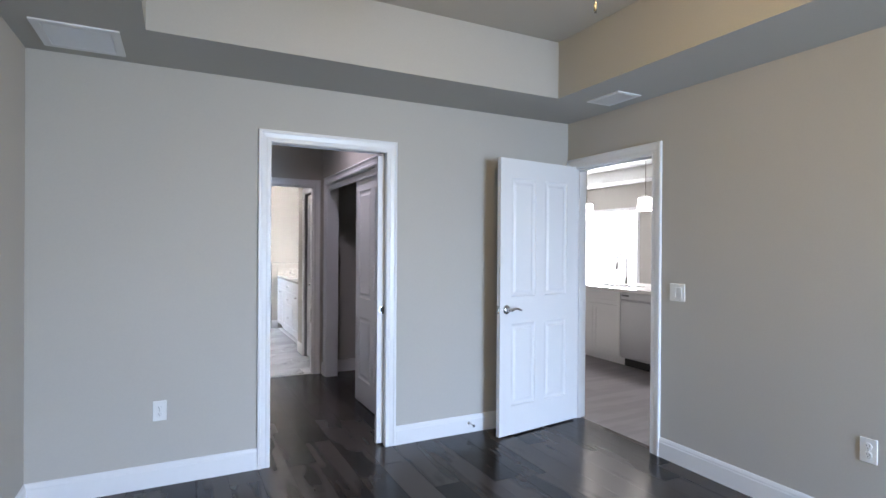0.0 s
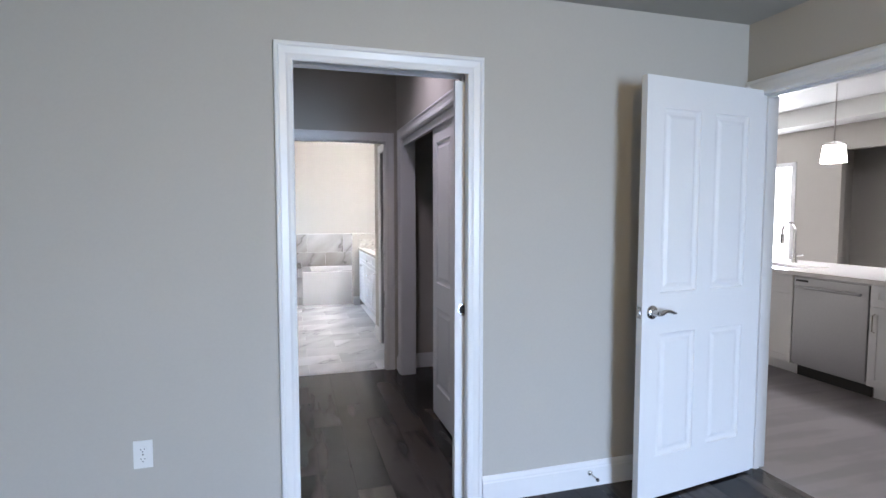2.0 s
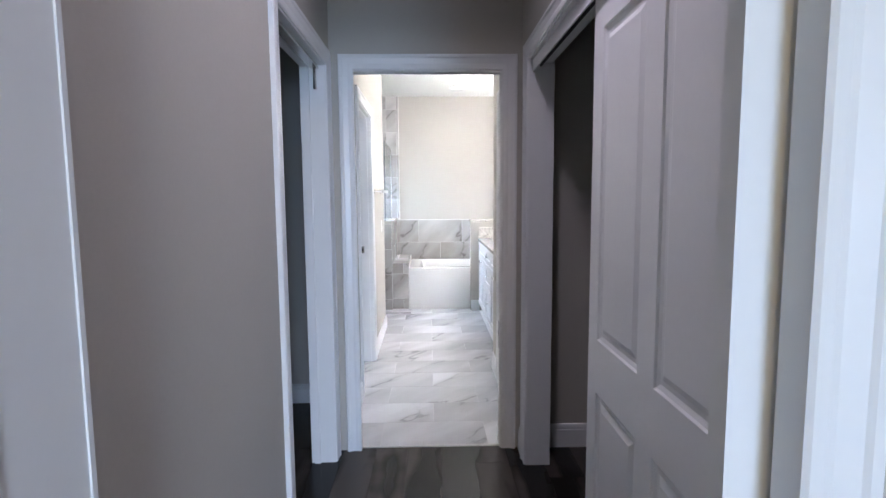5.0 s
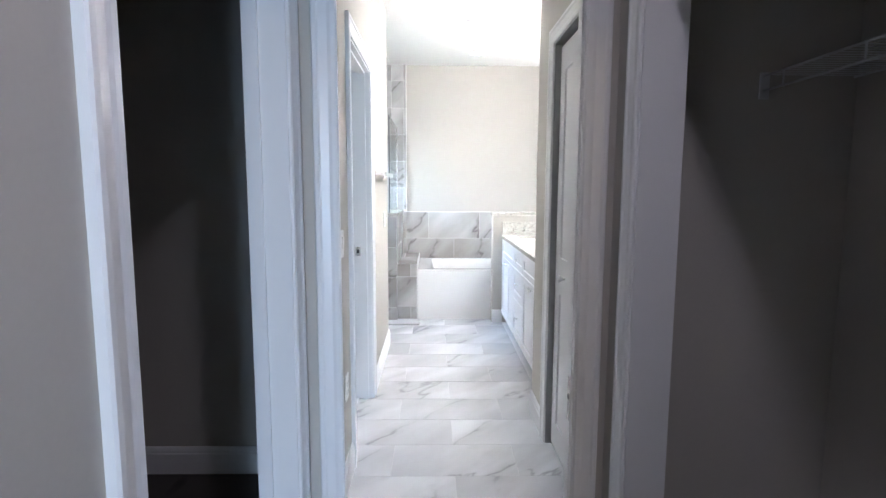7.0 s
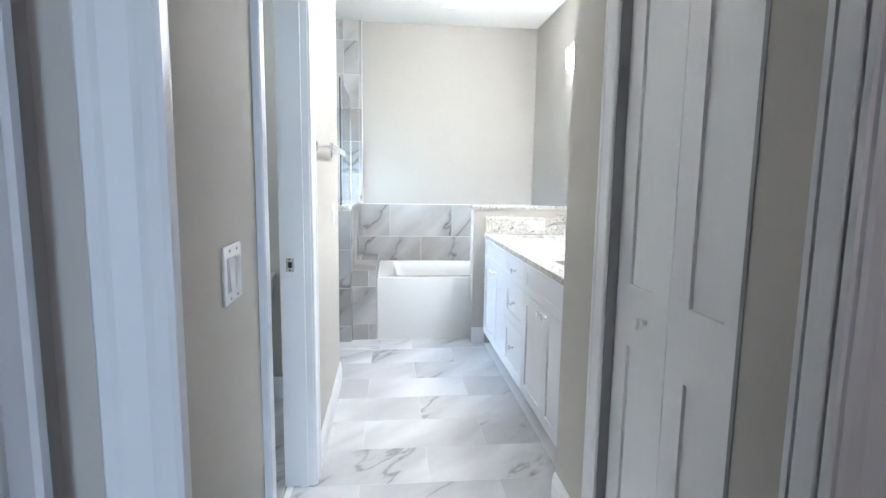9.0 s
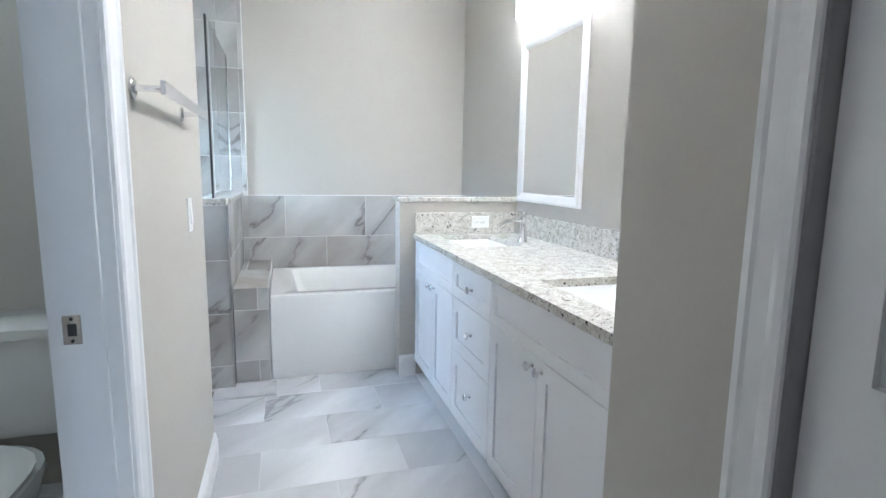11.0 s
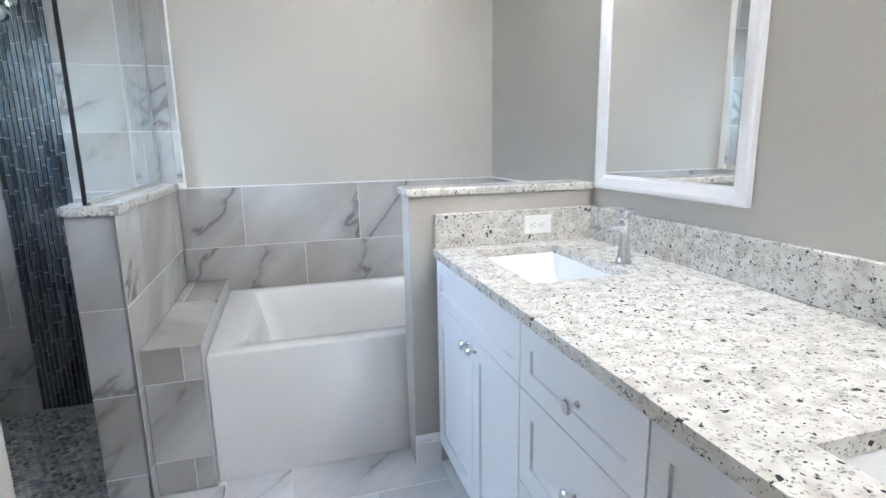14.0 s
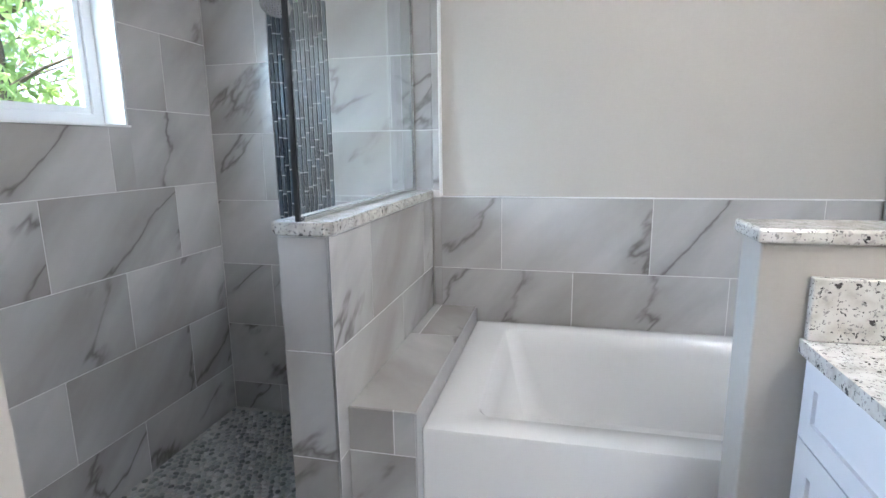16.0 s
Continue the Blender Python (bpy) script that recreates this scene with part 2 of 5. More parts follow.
material("wall_paint", (0.50, 0.475, 0.43), 0.75, grain=0.03, scale=90, bump=0.12, blotch=0.03, spec=0.3)
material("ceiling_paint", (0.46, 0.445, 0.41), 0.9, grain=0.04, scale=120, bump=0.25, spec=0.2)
material("bath_ceiling_paint", (0.78, 0.78, 0.75), 0.9, grain=0.04, scale=120, bump=0.25, spec=0.2)
material("trim_white", (0.80, 0.80, 0.80), 0.32, grain=0.015, scale=40, bump=0.04)
material("door_white", (0.80, 0.80, 0.80), 0.38, grain=0.02, scale=60, bump=0.06)
material("cabinet_white", (0.74, 0.745, 0.76), 0.35, grain=0.015, scale=50, bump=0.03)
material("porcelain", (0.78, 0.78, 0.77), 0.12, coat=0.5, grain=0.01, scale=8)
material("acrylic", (0.78, 0.78, 0.77), 0.18, grain=0.01, scale=6, coat=0.3)
material("plate_white", (0.82, 0.82, 0.80), 0.3)
material("slot_dark", (0.02, 0.02, 0.02), 0.6)
material("chrome", (0.80, 0.80, 0.82), 0.10, metal=1, grain=0.02, scale=30)
material("nickel", (0.55, 0.53, 0.50), 0.24, metal=1, grain=0.05, scale=80)
material("steel", (0.45, 0.45, 0.46), 0.33, metal=1, grain=0.06, scale=60)
material("black", (0.012, 0.012, 0.013), 0.4)
material("wire_white", (0.7, 0.7, 0.7), 0.4)
material("grout", (0.70, 0.69, 0.67), 0.9, grain=0.08, scale=150, bump=0.2)
material("trim_grey", (0.46, 0.455, 0.45), 0.4, grain=0.03, scale=60)
material("grout_floor", (0.70, 0.70, 0.70), 0.8, grain=0.05, scale=150)
material("grout_dark", (0.45, 0.44, 0.42), 0.9, grain=0.08, scale=150)
material("subfloor_dark", (0.006, 0.006, 0.006), 0.7, grain=0.05, scale=60)
material("quartz", (0.72, 0.71, 0.70), 0.12, grain=0.05, scale=140)
material("mirror", (0.93, 0.94, 0.94), 0.0, metal=1)
material("vinyl_frame", (0.82, 0.82, 0.82), 0.3, grain=0.01, scale=30)
material("shade_and_fitting_grey", (0.30, 0.30, 0.30), 0.5, grain=0.03, scale=60)
marble("marble_floor", (0.70, 0.705, 0.72), (0.25, 0.25, 0.26), 0.2, wash=(0.80, 0.80, 0.81), turn_z=45, turn_y=0)
marble("marble_wall", (0.50, 0.49, 0.475), (0.12, 0.11, 0.10), 0.2, seed=3, vary=0.15)
granite("granite")
planks("plank_dark", (0.0015, 0.0014, 0.0017), (0.062, 0.053, 0.048), 0.22)
planks("plank_grey", (0.165, 0.155, 0.165), (0.225, 0.21, 0.22), 0.4, along="x")
glass("clear_glass", (0.98, 1.0, 0.99))
glow("lamp_glass", (1.0, 0.95, 0.86), 1.5)
glow("vanity_glass", (1.0, 0.98, 0.95), 10.5)
glow("daylight_sheet", (0.97, 0.99, 1.0), 0.6)

# ---- building blocks ----
ORIGIN = {}


def thing(name, at, label, category, group="", kind=""):
    ob = new(name)
    ob.empty_display_size = 0.05
    ob.location = at
    ORIGIN[ob] = Vector(at)
    return tagged(ob, label, category, group, kind)


def part(name, bm, mat, parent=None, label="", smooth=False, at=None):
    """Links a bmesh, drawn in world places, as one mesh object under a thing or a part."""
    me = bpy.data.meshes.new(name)
    o = ORIGIN[parent] if parent else Vector(at or (0, 0, 0))
    if o.length:
        bmesh.ops.translate(bm, verts=bm.verts, vec=-o)
    bmesh.ops.recalc_face_normals(bm, faces=bm.faces)
    bm.to_mesh(me)
    bm.free()
    if smooth:
        for p in me.polygons:
            p.use_smooth = True
        me.set_sharp_from_angle(angle=radians(40))
    me.materials.append(MAT[mat])
    ob = new(name, me)
    ORIGIN[ob] = o
    if parent:
        ob.parent = parent
    else:
        ob.location = o
    if label:
        ob["label"] = label
    return ob


def box(x0, x1, y0, y1, z0, z1, bevel=0.0, bm=None, seg=2):
    own = bmesh.new()
    bmesh.ops.create_cube(own, size=1.0, matrix=Matrix.Translation(((x0 + x1) / 2, (y0 + y1) / 2, (z0 + z1) / 2)) @ Matrix.Diagonal((abs(x1 - x0), abs(y1 - y0), abs(z1 - z0), 1)))
    if bevel:
        bmesh.ops.bevel(own, geom=own.edges[:], offset=bevel, segments=seg, profile=0.5, affect="EDGES")
    if bm is None:
        return own
    return merge(bm, own)


def merge(bm, other):
    me = bpy.data.meshes.new("tmp")
    other.to_mesh(me)
    other.free()
    bm.from_mesh(me)
    bpy.data.meshes.remove(me)
    return bm


def tube(points, radius, sides=10, bm=None, cap=True):
    """Round bar along a line of points; radius may be one number or one for each point."""
    own = bmesh.new()
    pts = [Vector(p) for p in points]
    rad = radius if isinstance(radius, (list, tuple)) else [radius] * len(pts)
    rings, ref = [], None
    for i, p in enumerate(pts):
        d = (pts[min(i + 1, len(pts) - 1)] - pts[max(i - 1, 0)]).normalized()
        if ref is None:
            ref = d.orthogonal().normalized()
        ref = (ref - d * ref.dot(d)).normalized()
        side = d.cross(ref)
        rings.append([own.verts.new(p + (ref * math.cos(a) + side * math.sin(a)) * rad[i]) for a in (2 * math.pi * k / sides for k in range(sides))])
    for a, b in zip(rings, rings[1:]):
        for k in range(sides):
            own.faces.new((a[k], a[(k + 1) % sides], b[(k + 1) % sides], b[k]))
    if cap:
        own.faces.new(rings[0][::-1])
        own.faces.new(rings[-1])
    return own if bm is None else merge(bm, own)


def lathe(profile, at, axis="z", sides=24, bm=None):
    """Turned shape from (radius, height) pairs about an axis through a place."""
    own = bmesh.new()
    rings = []
    for r, h in profile:
        ring = []
        for k in range(sides):
            a = 2 * math.pi * k / sides
            c, s = r * math.cos(a), r * math.sin(a)
            v = {"z": (c, s, h), "x": (h, c, s), "y": (c, h, s), "-x": (-h, c, s), "-y": (c, -h, s)}[axis]
            ring.append(own.verts.new(Vector(at) + Vector(v)))
        rings.append(ring)
    for a, b in zip(rings, rings[1:]):
        for k in range(sides):
            own.faces.new((a[k], a[(k + 1) % sides], b[(k + 1) % sides], b[k]))
    own.faces.new(rings[0])
    own.faces.new(rings[-1])
    return own if bm is None else merge(bm, own)


def wall_mesh(axis, c0, c1, a0, a1, z0, z1, openings=()):
    """A wall slab between c0 and c1 across, a0 to a1 along, with rectangular openings (a, a, z, z) cut through."""
    A = sorted({a0, a1, *[v for o in openings for v in o[:2]]})
    Z = sorted({z0, z1, *[v for o in openings for v in o[2:]]})
    solid = {(i, j): not any(o[0] <= (A[i] + A[i + 1]) / 2 <= o[1] and o[2] <= (Z[j] + Z[j + 1]) / 2 <= o[3] for o in openings) for i in range(len(A) - 1) for j in range(len(Z) - 1)}
    bm, made = bmesh.new(), {}

    def v(c, i, j):
        key = (c, i, j)
        if key not in made:
            made[key] = bm.verts.new((A[i], c, Z[j]) if axis == "x" else (c, A[i], Z[j]))
        return made[key]

    for (i, j), full in solid.items():
        if not full:
            continue
        for c in (c0, c1):
            bm.faces.new((v(c, i, j), v(c, i + 1, j), v(c, i + 1, j + 1), v(c, i, j + 1)))
        for (di, dj), (p, q) in {(-1, 0): ((i, j), (i, j + 1)), (1, 0): ((i + 1, j), (i + 1, j + 1)), (0, -1): ((i, j), (i + 1, j)), (0, 1): ((i, j + 1), (i + 1, j + 1))}.items():
            if not solid.get((i + di, j + dj)):
                bm.faces.new((v(c0, *p), v(c0, *q), v(c1, *q), v(c1, *p)))
    return bm


def wall(name, label, axis, c0, c1, a0, a1, z0, z1, openings=(), mat="wall_paint"):
    return tagged(part(name, wall_mesh(axis, c0, c1, a0, a1, z0, z1, openings), mat), label, "wall", kind="structure")


# ---- large structure ----
HC, BC, TC, SO = 2.76, 2.76, 2.82, 2.432  # ceilings: hall, bath, bedroom tray and soffit
wall("wall_bedroom_north", "painted greige bedroom wall with a pocket door opening", "x", 4.25, 4.38, -0.95, 2.80, 0, 2.9, [(0.402, 1.205, 0, 2.078)])
wall("wall_bedroom_east", "painted greige bedroom wall with an open doorway", "y", 2.80, 2.92, -2.1, 4.38, 0, 2.9, [(3.36, 4.17, 0, 2.05)])
wall("wall_bedroom_west", "painted greige bedroom wall", "y", -0.95, -0.83, -2.1, 4.25, 0, 2.9)
wall("wall_bedroom_south", "painted greige bedroom wall with a window", "x", -2.1, -1.98, -0.83, 2.80, 0, 2.9, [(1.0, 2.6, 0.05, 2.05)])
wall("wall_hall_west", "painted greige hall wall with a closet doorway", "y", 0.20, 0.32, 4.38, 6.57, 0, 2.9, [(5.60, 6.45, 0, 2.05)])
wall("wall_hall_east", "painted greige hall wall with a wide closet opening", "y", 1.32, 1.44, 4.38, 6.57, 0, 2.9, [(4.56, 6.38, 0, 2.06)])
wall("wall_bath_doorway", "painted wall with the bathroom doorway", "x", 6.57, 6.64, 0.20, 2.2, 0, 2.9, [(0.41, 1.22, 0, 2.05)])
wall("wall_closet_west_back", "painted closet back wall", "y", -1.0, -0.9, 4.38, 7.27, 0, 2.9)
wall("wall_toilet_south", "painted wall between closet and toilet room", "x", 7.27, 7.36, -1.0, 0.23, 0, 2.9)
wall("wall_closet_side", "painted closet wall", "y", 0.20, 0.23, 6.64, 7.27, 0, 2.9)
wall("wall_closet_east_back", "painted closet back wall", "y", 2.08, 2.2, 4.38, 6.57, 0, 2.9)
wall("wall_bath_west", "painted greige bathroom wall with the toilet room doorway", "y", 0.23, 0.35, 6.64, 9.355, 0, 2.9, [(7.375, 8.17, 0, 2.05)])
wall("wall_linen", "painted greige wall with a bifold linen closet opening", "y", 1.34, 1.46, 6.64, 7.96, 0, 2.9, [(6.925, 7.56, 0, 2.06)])
wall("wall_vanity_side", "painted wall at the vanity's end", "x", 7.84, 7.96, 1.46, 2.09, 0, 2.9)
wall("wall_bath_east", "painted greige bathroom wall behind the vanity", "y", 2.09, 2.21, 6.64, 11.2, 0, 2.9)
wall("wall_bath_north", "painted greige bathroom wall above the tub", "x", 11.2, 11.32, -0.82, 2.21, 0, 2.9)
wall("wall_shower_west", "outer shower wall with a small window", "y", -0.83, -0.68, 9.33, 11.2, 0, 2.9, [(9.74, 10.67, 1.365, 1.95)])
wall("wall_toilet_north", "painted wall between toilet room and shower", "x", 9.10, 9.392, -0.83, 0.23, 0, 2.9)
wall("wall_toilet_west", "painted toilet room wall", "y", -0.95, -0.83, 7.37, 9.33, 0, 2.9)


def slab(name, label, category, mat, *dims):
    return tagged(part(name, box(*dims), mat), label, category, kind="structure")


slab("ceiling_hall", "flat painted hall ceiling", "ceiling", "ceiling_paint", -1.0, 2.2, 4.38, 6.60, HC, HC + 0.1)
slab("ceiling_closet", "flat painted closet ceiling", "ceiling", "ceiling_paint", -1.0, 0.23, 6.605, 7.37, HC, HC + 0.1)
slab("ceiling_bath", "flat white bathroom ceiling", "ceiling", "bath_ceiling_paint", 0.235, 2.21, 6.605, 11.2, BC, BC + 0.1)
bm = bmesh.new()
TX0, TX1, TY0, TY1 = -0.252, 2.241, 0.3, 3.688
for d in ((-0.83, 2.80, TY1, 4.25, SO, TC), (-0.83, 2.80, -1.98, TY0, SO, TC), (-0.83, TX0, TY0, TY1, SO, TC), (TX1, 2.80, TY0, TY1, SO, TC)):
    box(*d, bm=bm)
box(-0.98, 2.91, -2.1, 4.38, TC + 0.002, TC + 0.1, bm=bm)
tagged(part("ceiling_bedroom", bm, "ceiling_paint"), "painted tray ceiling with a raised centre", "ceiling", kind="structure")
slab("ceiling_toilet", "flat white ceiling over toilet room and shower", "ceiling", "bath_ceiling_paint", -0.95, 0.23, 7.375, 11.2, BC, BC + 0.1)
slab("floor_closet", "dark wood plank floor of the walk-in closet", "floor", "plank_dark", -1.0, 0.23, 6.605, 7.32, -0.1, -0.002)
slab("floor_bedroom", "dark wood plank floor of bedroom and hall", "floor", "subfloor_dark", -0.98, 2.88, -2.1, 6.60, -0.1, -0.008)
slab("floor_bath", "marble-look porcelain tile floor", "floor", "grout_floor", 0.235, 2.21, 6.605, 11.2, -0.1, -0.0008)
slab("floor_toilet", "marble-look tile floor of the toilet room", "floor", "marble_floor", -0.95, 0.23, 7.325, 9.3, -0.1, -0.001)
slab("shower_pan", "grey mortar shower floor under the pebbles", "floor", "grout_dark", -0.83, 0.23, 9.305, 11.2, -0.1, -0.018)
slab("floor_kitchen", "pale grey kitchen floor", "floor", "plank_grey", 2.885, 8.6, 1.0, 11.0, -0.1, -0.002)
wall("wall_kitchen_east", "white kitchen wall with a glazed door", "y", 8.4, 8.5, 1.0, 11.0, 0, 3.1, [(8.72, 10.3, 0.05, 2.2), (6.5, 7.92, 0, 2.37)])
wall("wall_kitchen_south", "white kitchen wall", "x", 0.9, 1.0, 2.91, 8.5, 0, 3.1)
wall("wall_kitchen_north", "white kitchen wall", "x", 11.0, 11.1, 2.3, 8.5, 0, 3.1)
wall("wall_kitchen_west", "white kitchen wall", "y", 2.3, 2.4, 4.5, 11.0, 0, 3.1)
wall("wall_kitchen_return", "white kitchen wall return", "x", 4.39, 4.5, 2.4, 2.91, 0, 3.1)
wall("wall_passage_end", "greige wall seen through the kitchen opening", "y", 9.6, 9.7, 5.5, 9.0, 0, 3.1)
# side walls and roof added to keep open sky off the passage
wall("wall_passage_south", "greige passage side wall, added to keep out sky light", "x", 5.4, 5.5, 8.5, 9.7, 0, 3.1)
wall("wall_passage_north", "greige passage side wall, added to keep out sky light", "x", 8.62, 8.72, 8.5, 9.6, 0, 3.1)
slab("ceiling_passage", "white passage roof, added to keep out sky light", "ceiling", "bath_ceiling_paint", 8.502, 9.7, 5.4, 8.72, 3.101, 3.2)
slab("floor_passage", "pale grey passage floor", "floor", "plank_grey", 8.605, 9.6, 5.5, 8.62, -0.1, -0.002)
slab("ceiling_kitchen", "white kitchen ceiling", "ceiling", "bath_ceiling_paint", 2.3, 8.5, 0.9, 11.1, 3.0, 3.1)

# ---- trim ----
CASING = ((0.0, 0.009), (0.006, 0.013), (0.020, 0.013), (0.030, 0.011), (0.056, 0.015), (0.062, 0.019), (0.074, 0.019), (0.078, 0.015))


def casing(axis, plane, out, a0, a1, top, label, first=0):
    """Moulded door casing round three sides of an opening, mitred; out is +1 or -1, the way it faces."""
    bm = bmesh.new()
    prof = [(0.0, 0.0), *CASING, (0.078, 0.0)]
    rings = []
    for o, h in prof:
        c = plane + out * h
        pts = [(a0 - o, 0), (a0 - o, top + o), (a1 + o, top + o), (a1 + o, 0)]
        rings.append([bm.verts.new((a, c, z) if axis == "x" else (c, a, z)) for a, z in pts])
    for r, s in zip(rings, rings[1:] + rings[:1]):
        for k in range(first, 3):
            bm.faces.new((r[k], r[k + 1], s[k + 1], s[k]))
    for k in (first, 3):
        bm.faces.new([r[k] for r in rings])
    return tagged(part("trim", bm, "trim_white"), label, "door trim", kind="structure")


def jamb(axis, c0, c1, a0, a1, top, mat="trim_white", stop=None):
    """Lining of an opening: two sides and a head, with a narrow stop where there is one."""
    bm = bmesh.new()
    t = 0.012
    runs = [(a0, a0 + t, 0, top), (a1 - t, a1, 0, top), (a0 + t, a1 - t, top - t, top)]
    if stop:
        s0, s1 = stop
        runs2 = [(a0 + t, a0 + t + 0.011, 0, top - t), (a1 - t - 0.011, a1 - t, 0, top - t), (a0 + t + 0.011, a1 - t - 0.011, top - t - 0.011, top - t)]
    for a, b, z, y in runs:
        box(*((a, b, c0, c1) if axis == "x" else (c0, c1, a, b)), z, y, bm=bm)
    if stop:
        for a, b, z, y in runs2:
            box(*((a, b, s0, s1) if axis == "x" else (s0, s1, a, b)), z, y, bm=bm)
    return tagged(part("trim", bm, mat), "white painted door jamb lining", "door jamb", kind="structure")


BASE = ((0.0, 0.0), (0.014, 0.0), (0.014, 0.098), (0.011, 0.104), (0.011, 0.112), (0.008, 0.122), (0.004, 0.130), (0.0, 0.132))


def baseboard(x0, y0, x1, y1, nx, ny, label="white moulded baseboard along the wall"):
    bm = bmesh.new()
    ends = [[bm.verts.new((x + nx * d, y + ny * d, z)) for d, z in BASE] for x, y in ((x0, y0), (x1, y1))]
    n = len(BASE)
    for k in range(n):
        bm.faces.new((ends[0][k], ends[0][(k + 1) % n], ends[1][(k + 1) % n], ends[1][k]))
    bm.faces.new(ends[0])
    bm.faces.new(ends[1][::-1])
    return tagged(part("baseboard", bm, "trim_white"), label, "baseboard", kind="structure")


casing("x", 4.25, -1, 0.417, 1.190, 2.053, "white moulded casing round the pocket door opening")
casing("x", 4.38, 1, 0.417, 1.190, 2.063, "white moulded casing on the hall side")
casing("y", 2.80, -1, 3.365, 4.165, 2.045, "white moulded casing round the bedroom doorway")
casing("x", 6.57, -1, 0.445, 1.215, 2.045, "white moulded casing round the bathroom doorway")
casing("y", 0.32, 1, 5.605, 6.445, 2.045, "white moulded casing round the walk-in closet doorway")
casing("y", 1.32, -1, 4.565, 6.375, 2.055, "white moulded casing round the sliding closet opening")
casing("y", 0.35, 1, 7.380, 8.165, 2.045, "white moulded casing round the toilet room doorway")
casing("y", 1.34, -1, 6.930, 7.555, 2.055, "white moulded casing over the linen closet opening", first=1)
jamb("y", 2.798, 2.922, 3.36, 4.17, 2.05, stop=(2.84, 2.875))
jamb("y", 0.198, 0.322, 5.60, 6.45, 2.05, stop=(0.215, 0.245))
jamb("y", 1.318, 1.442, 4.56, 6.38, 2.06)
jamb("y", 0.228, 0.352, 7.375, 8.17, 2.05, stop=(0.292, 0.325))
# linen closet lining in grey: the recess's shade is put into its colour
jamb("y", 1.338, 1.462, 6.925, 7.56, 2.06, mat="shade_and_fitting_grey")


def pocket_jamb(c0, c1, a0, a1, top):
    """Split jamb of a pocket door: solid on the strike side, two strips with a slot between on the other side and the head."""
    bm, t, m = bmesh.new(), 0.012, (c0 + c1) / 2
    box(a0, a0 + t, c0 - 0.002, c1 + 0.002, 0, top, bm=bm)
    for p, q in ((c0 - 0.002, m - 0.026), (m + 0.026, c1 + 0.002)):
        box(a1 - t, a1, p, q, 0, top, bm=bm)
        box(a0 + t, a1 - t, p, q, top - t, top, bm=bm)
    return tagged(part("trim", bm, "trim_white"), "white split jamb of a pocket door", "door jamb", kind="structure")


pocket_jamb(4.25, 4.38, 0.402, 1.205, 2.078)
pocket_jamb(6.57, 6.64, 0.41, 1.22, 2.05)

B = baseboard
B(-0.83, 4.25, 0.338, 4.25, 0, -1)
B(1.272, 4.25, 2.80, 4.25, 0, -1)
B(2.80, 4.25, 2.80, 4.243, -1, 0)
B(2.80, 3.287, 2.80, -1.98, -1, 0)
B(-0.83, -1.98, -0.83, 4.25, 1, 0)
B(0.32, 4.40, 0.32, 5.527, 1, 0)
B(1.32, 4.40, 1.32, 4.487, -1, 0)
B(1.32, 6.454, 1.32, 6.55, -1, 0)
B(0.20, 4.38, 0.20, 5.57, -1, 0, "white baseboard inside the closet")
B(-0.9, 4.38, -0.9, 7.27, 1, 0, "white baseboard inside the closet")
B(-0.9, 7.27, 0.20, 7.27, 0, -1, "white baseboard at the closet's end")
B(1.44, 6.57, 2.08, 6.57, 0, -1, "white baseboard inside the closet")
B(2.08, 4.38, 2.08, 6.57, -1, 0, "white baseboard inside the closet")
B(0.35, 6.71, 0.35, 7.30, 1, 0)
B(0.35, 8.243, 0.35, 9.355, 1, 0)
B(1.34, 7.633, 1.34, 7.96, -1, 0)
B(1.34, 6.71, 1.34, 6.85, -1, 0)
B(-0.83, 9.10, 0.23, 9.10, 0, -1, "white baseboard behind the toilet")
B(-0.83, 7.36, -0.83, 9.10, 1, 0, "white baseboard in the toilet room")


# ---- doors ----
def ringed(bm, a0, a1, z0, z1, surf, out, steps):
    """A sunk moulded panel: rectangles one inside another, (inset, depth), and a flat field."""
    rings = []
    for inset, depth in steps:
        c = surf - out * depth
        rings.append([bm.verts.new(v) for v in ((a0 + inset, c, z0 + inset), (a1 - inset, c, z0 + inset), (a1 - inset, c, z1 - inset), (a0 + inset, c, z1 - inset))])
    for r, s in zip(rings, rings[1:]):
        for k in range(4):
            bm.faces.new((r[k], r[(k + 1) % 4], s[(k + 1) % 4], s[k]))
    bm.faces.new(rings[-1])


MOULD = ((0.0, 0.0), (0.004, 0.006), (0.016, 0.010), (0.028, 0.010), (0.046, 0.003))


def panel_door(name, m, width, height, label, group="", thick=0.035, cols=2, rows=((0.21, 0.82), (1.02, 1.90)), stile=0.11, mid=0.10, steps=MOULD):
    """A moulded panel door: slab of stiles and rails with sunk panels in both faces. Local: x across, y through, z up."""
    d = thing(name, (0, 0, 0), label, "door", group)
    wide = (width - 2 * stile - (cols - 1) * mid) / cols
    cells = [(stile + i * (wide + mid), stile + i * (wide + mid) + wide, *r) for i in range(cols) for r in rows]
    part("slab", wall_mesh("x", 0, thick, 0, width, 0, height, cells), "door_white", d)
    for c in cells:
        bm = bmesh.new()
        ringed(bm, *c, 0, -1, steps)
        ringed(bm, *c, thick, 1, steps)
        part("panel", bm, "door_white", d)
    d.matrix_world = m
    return d


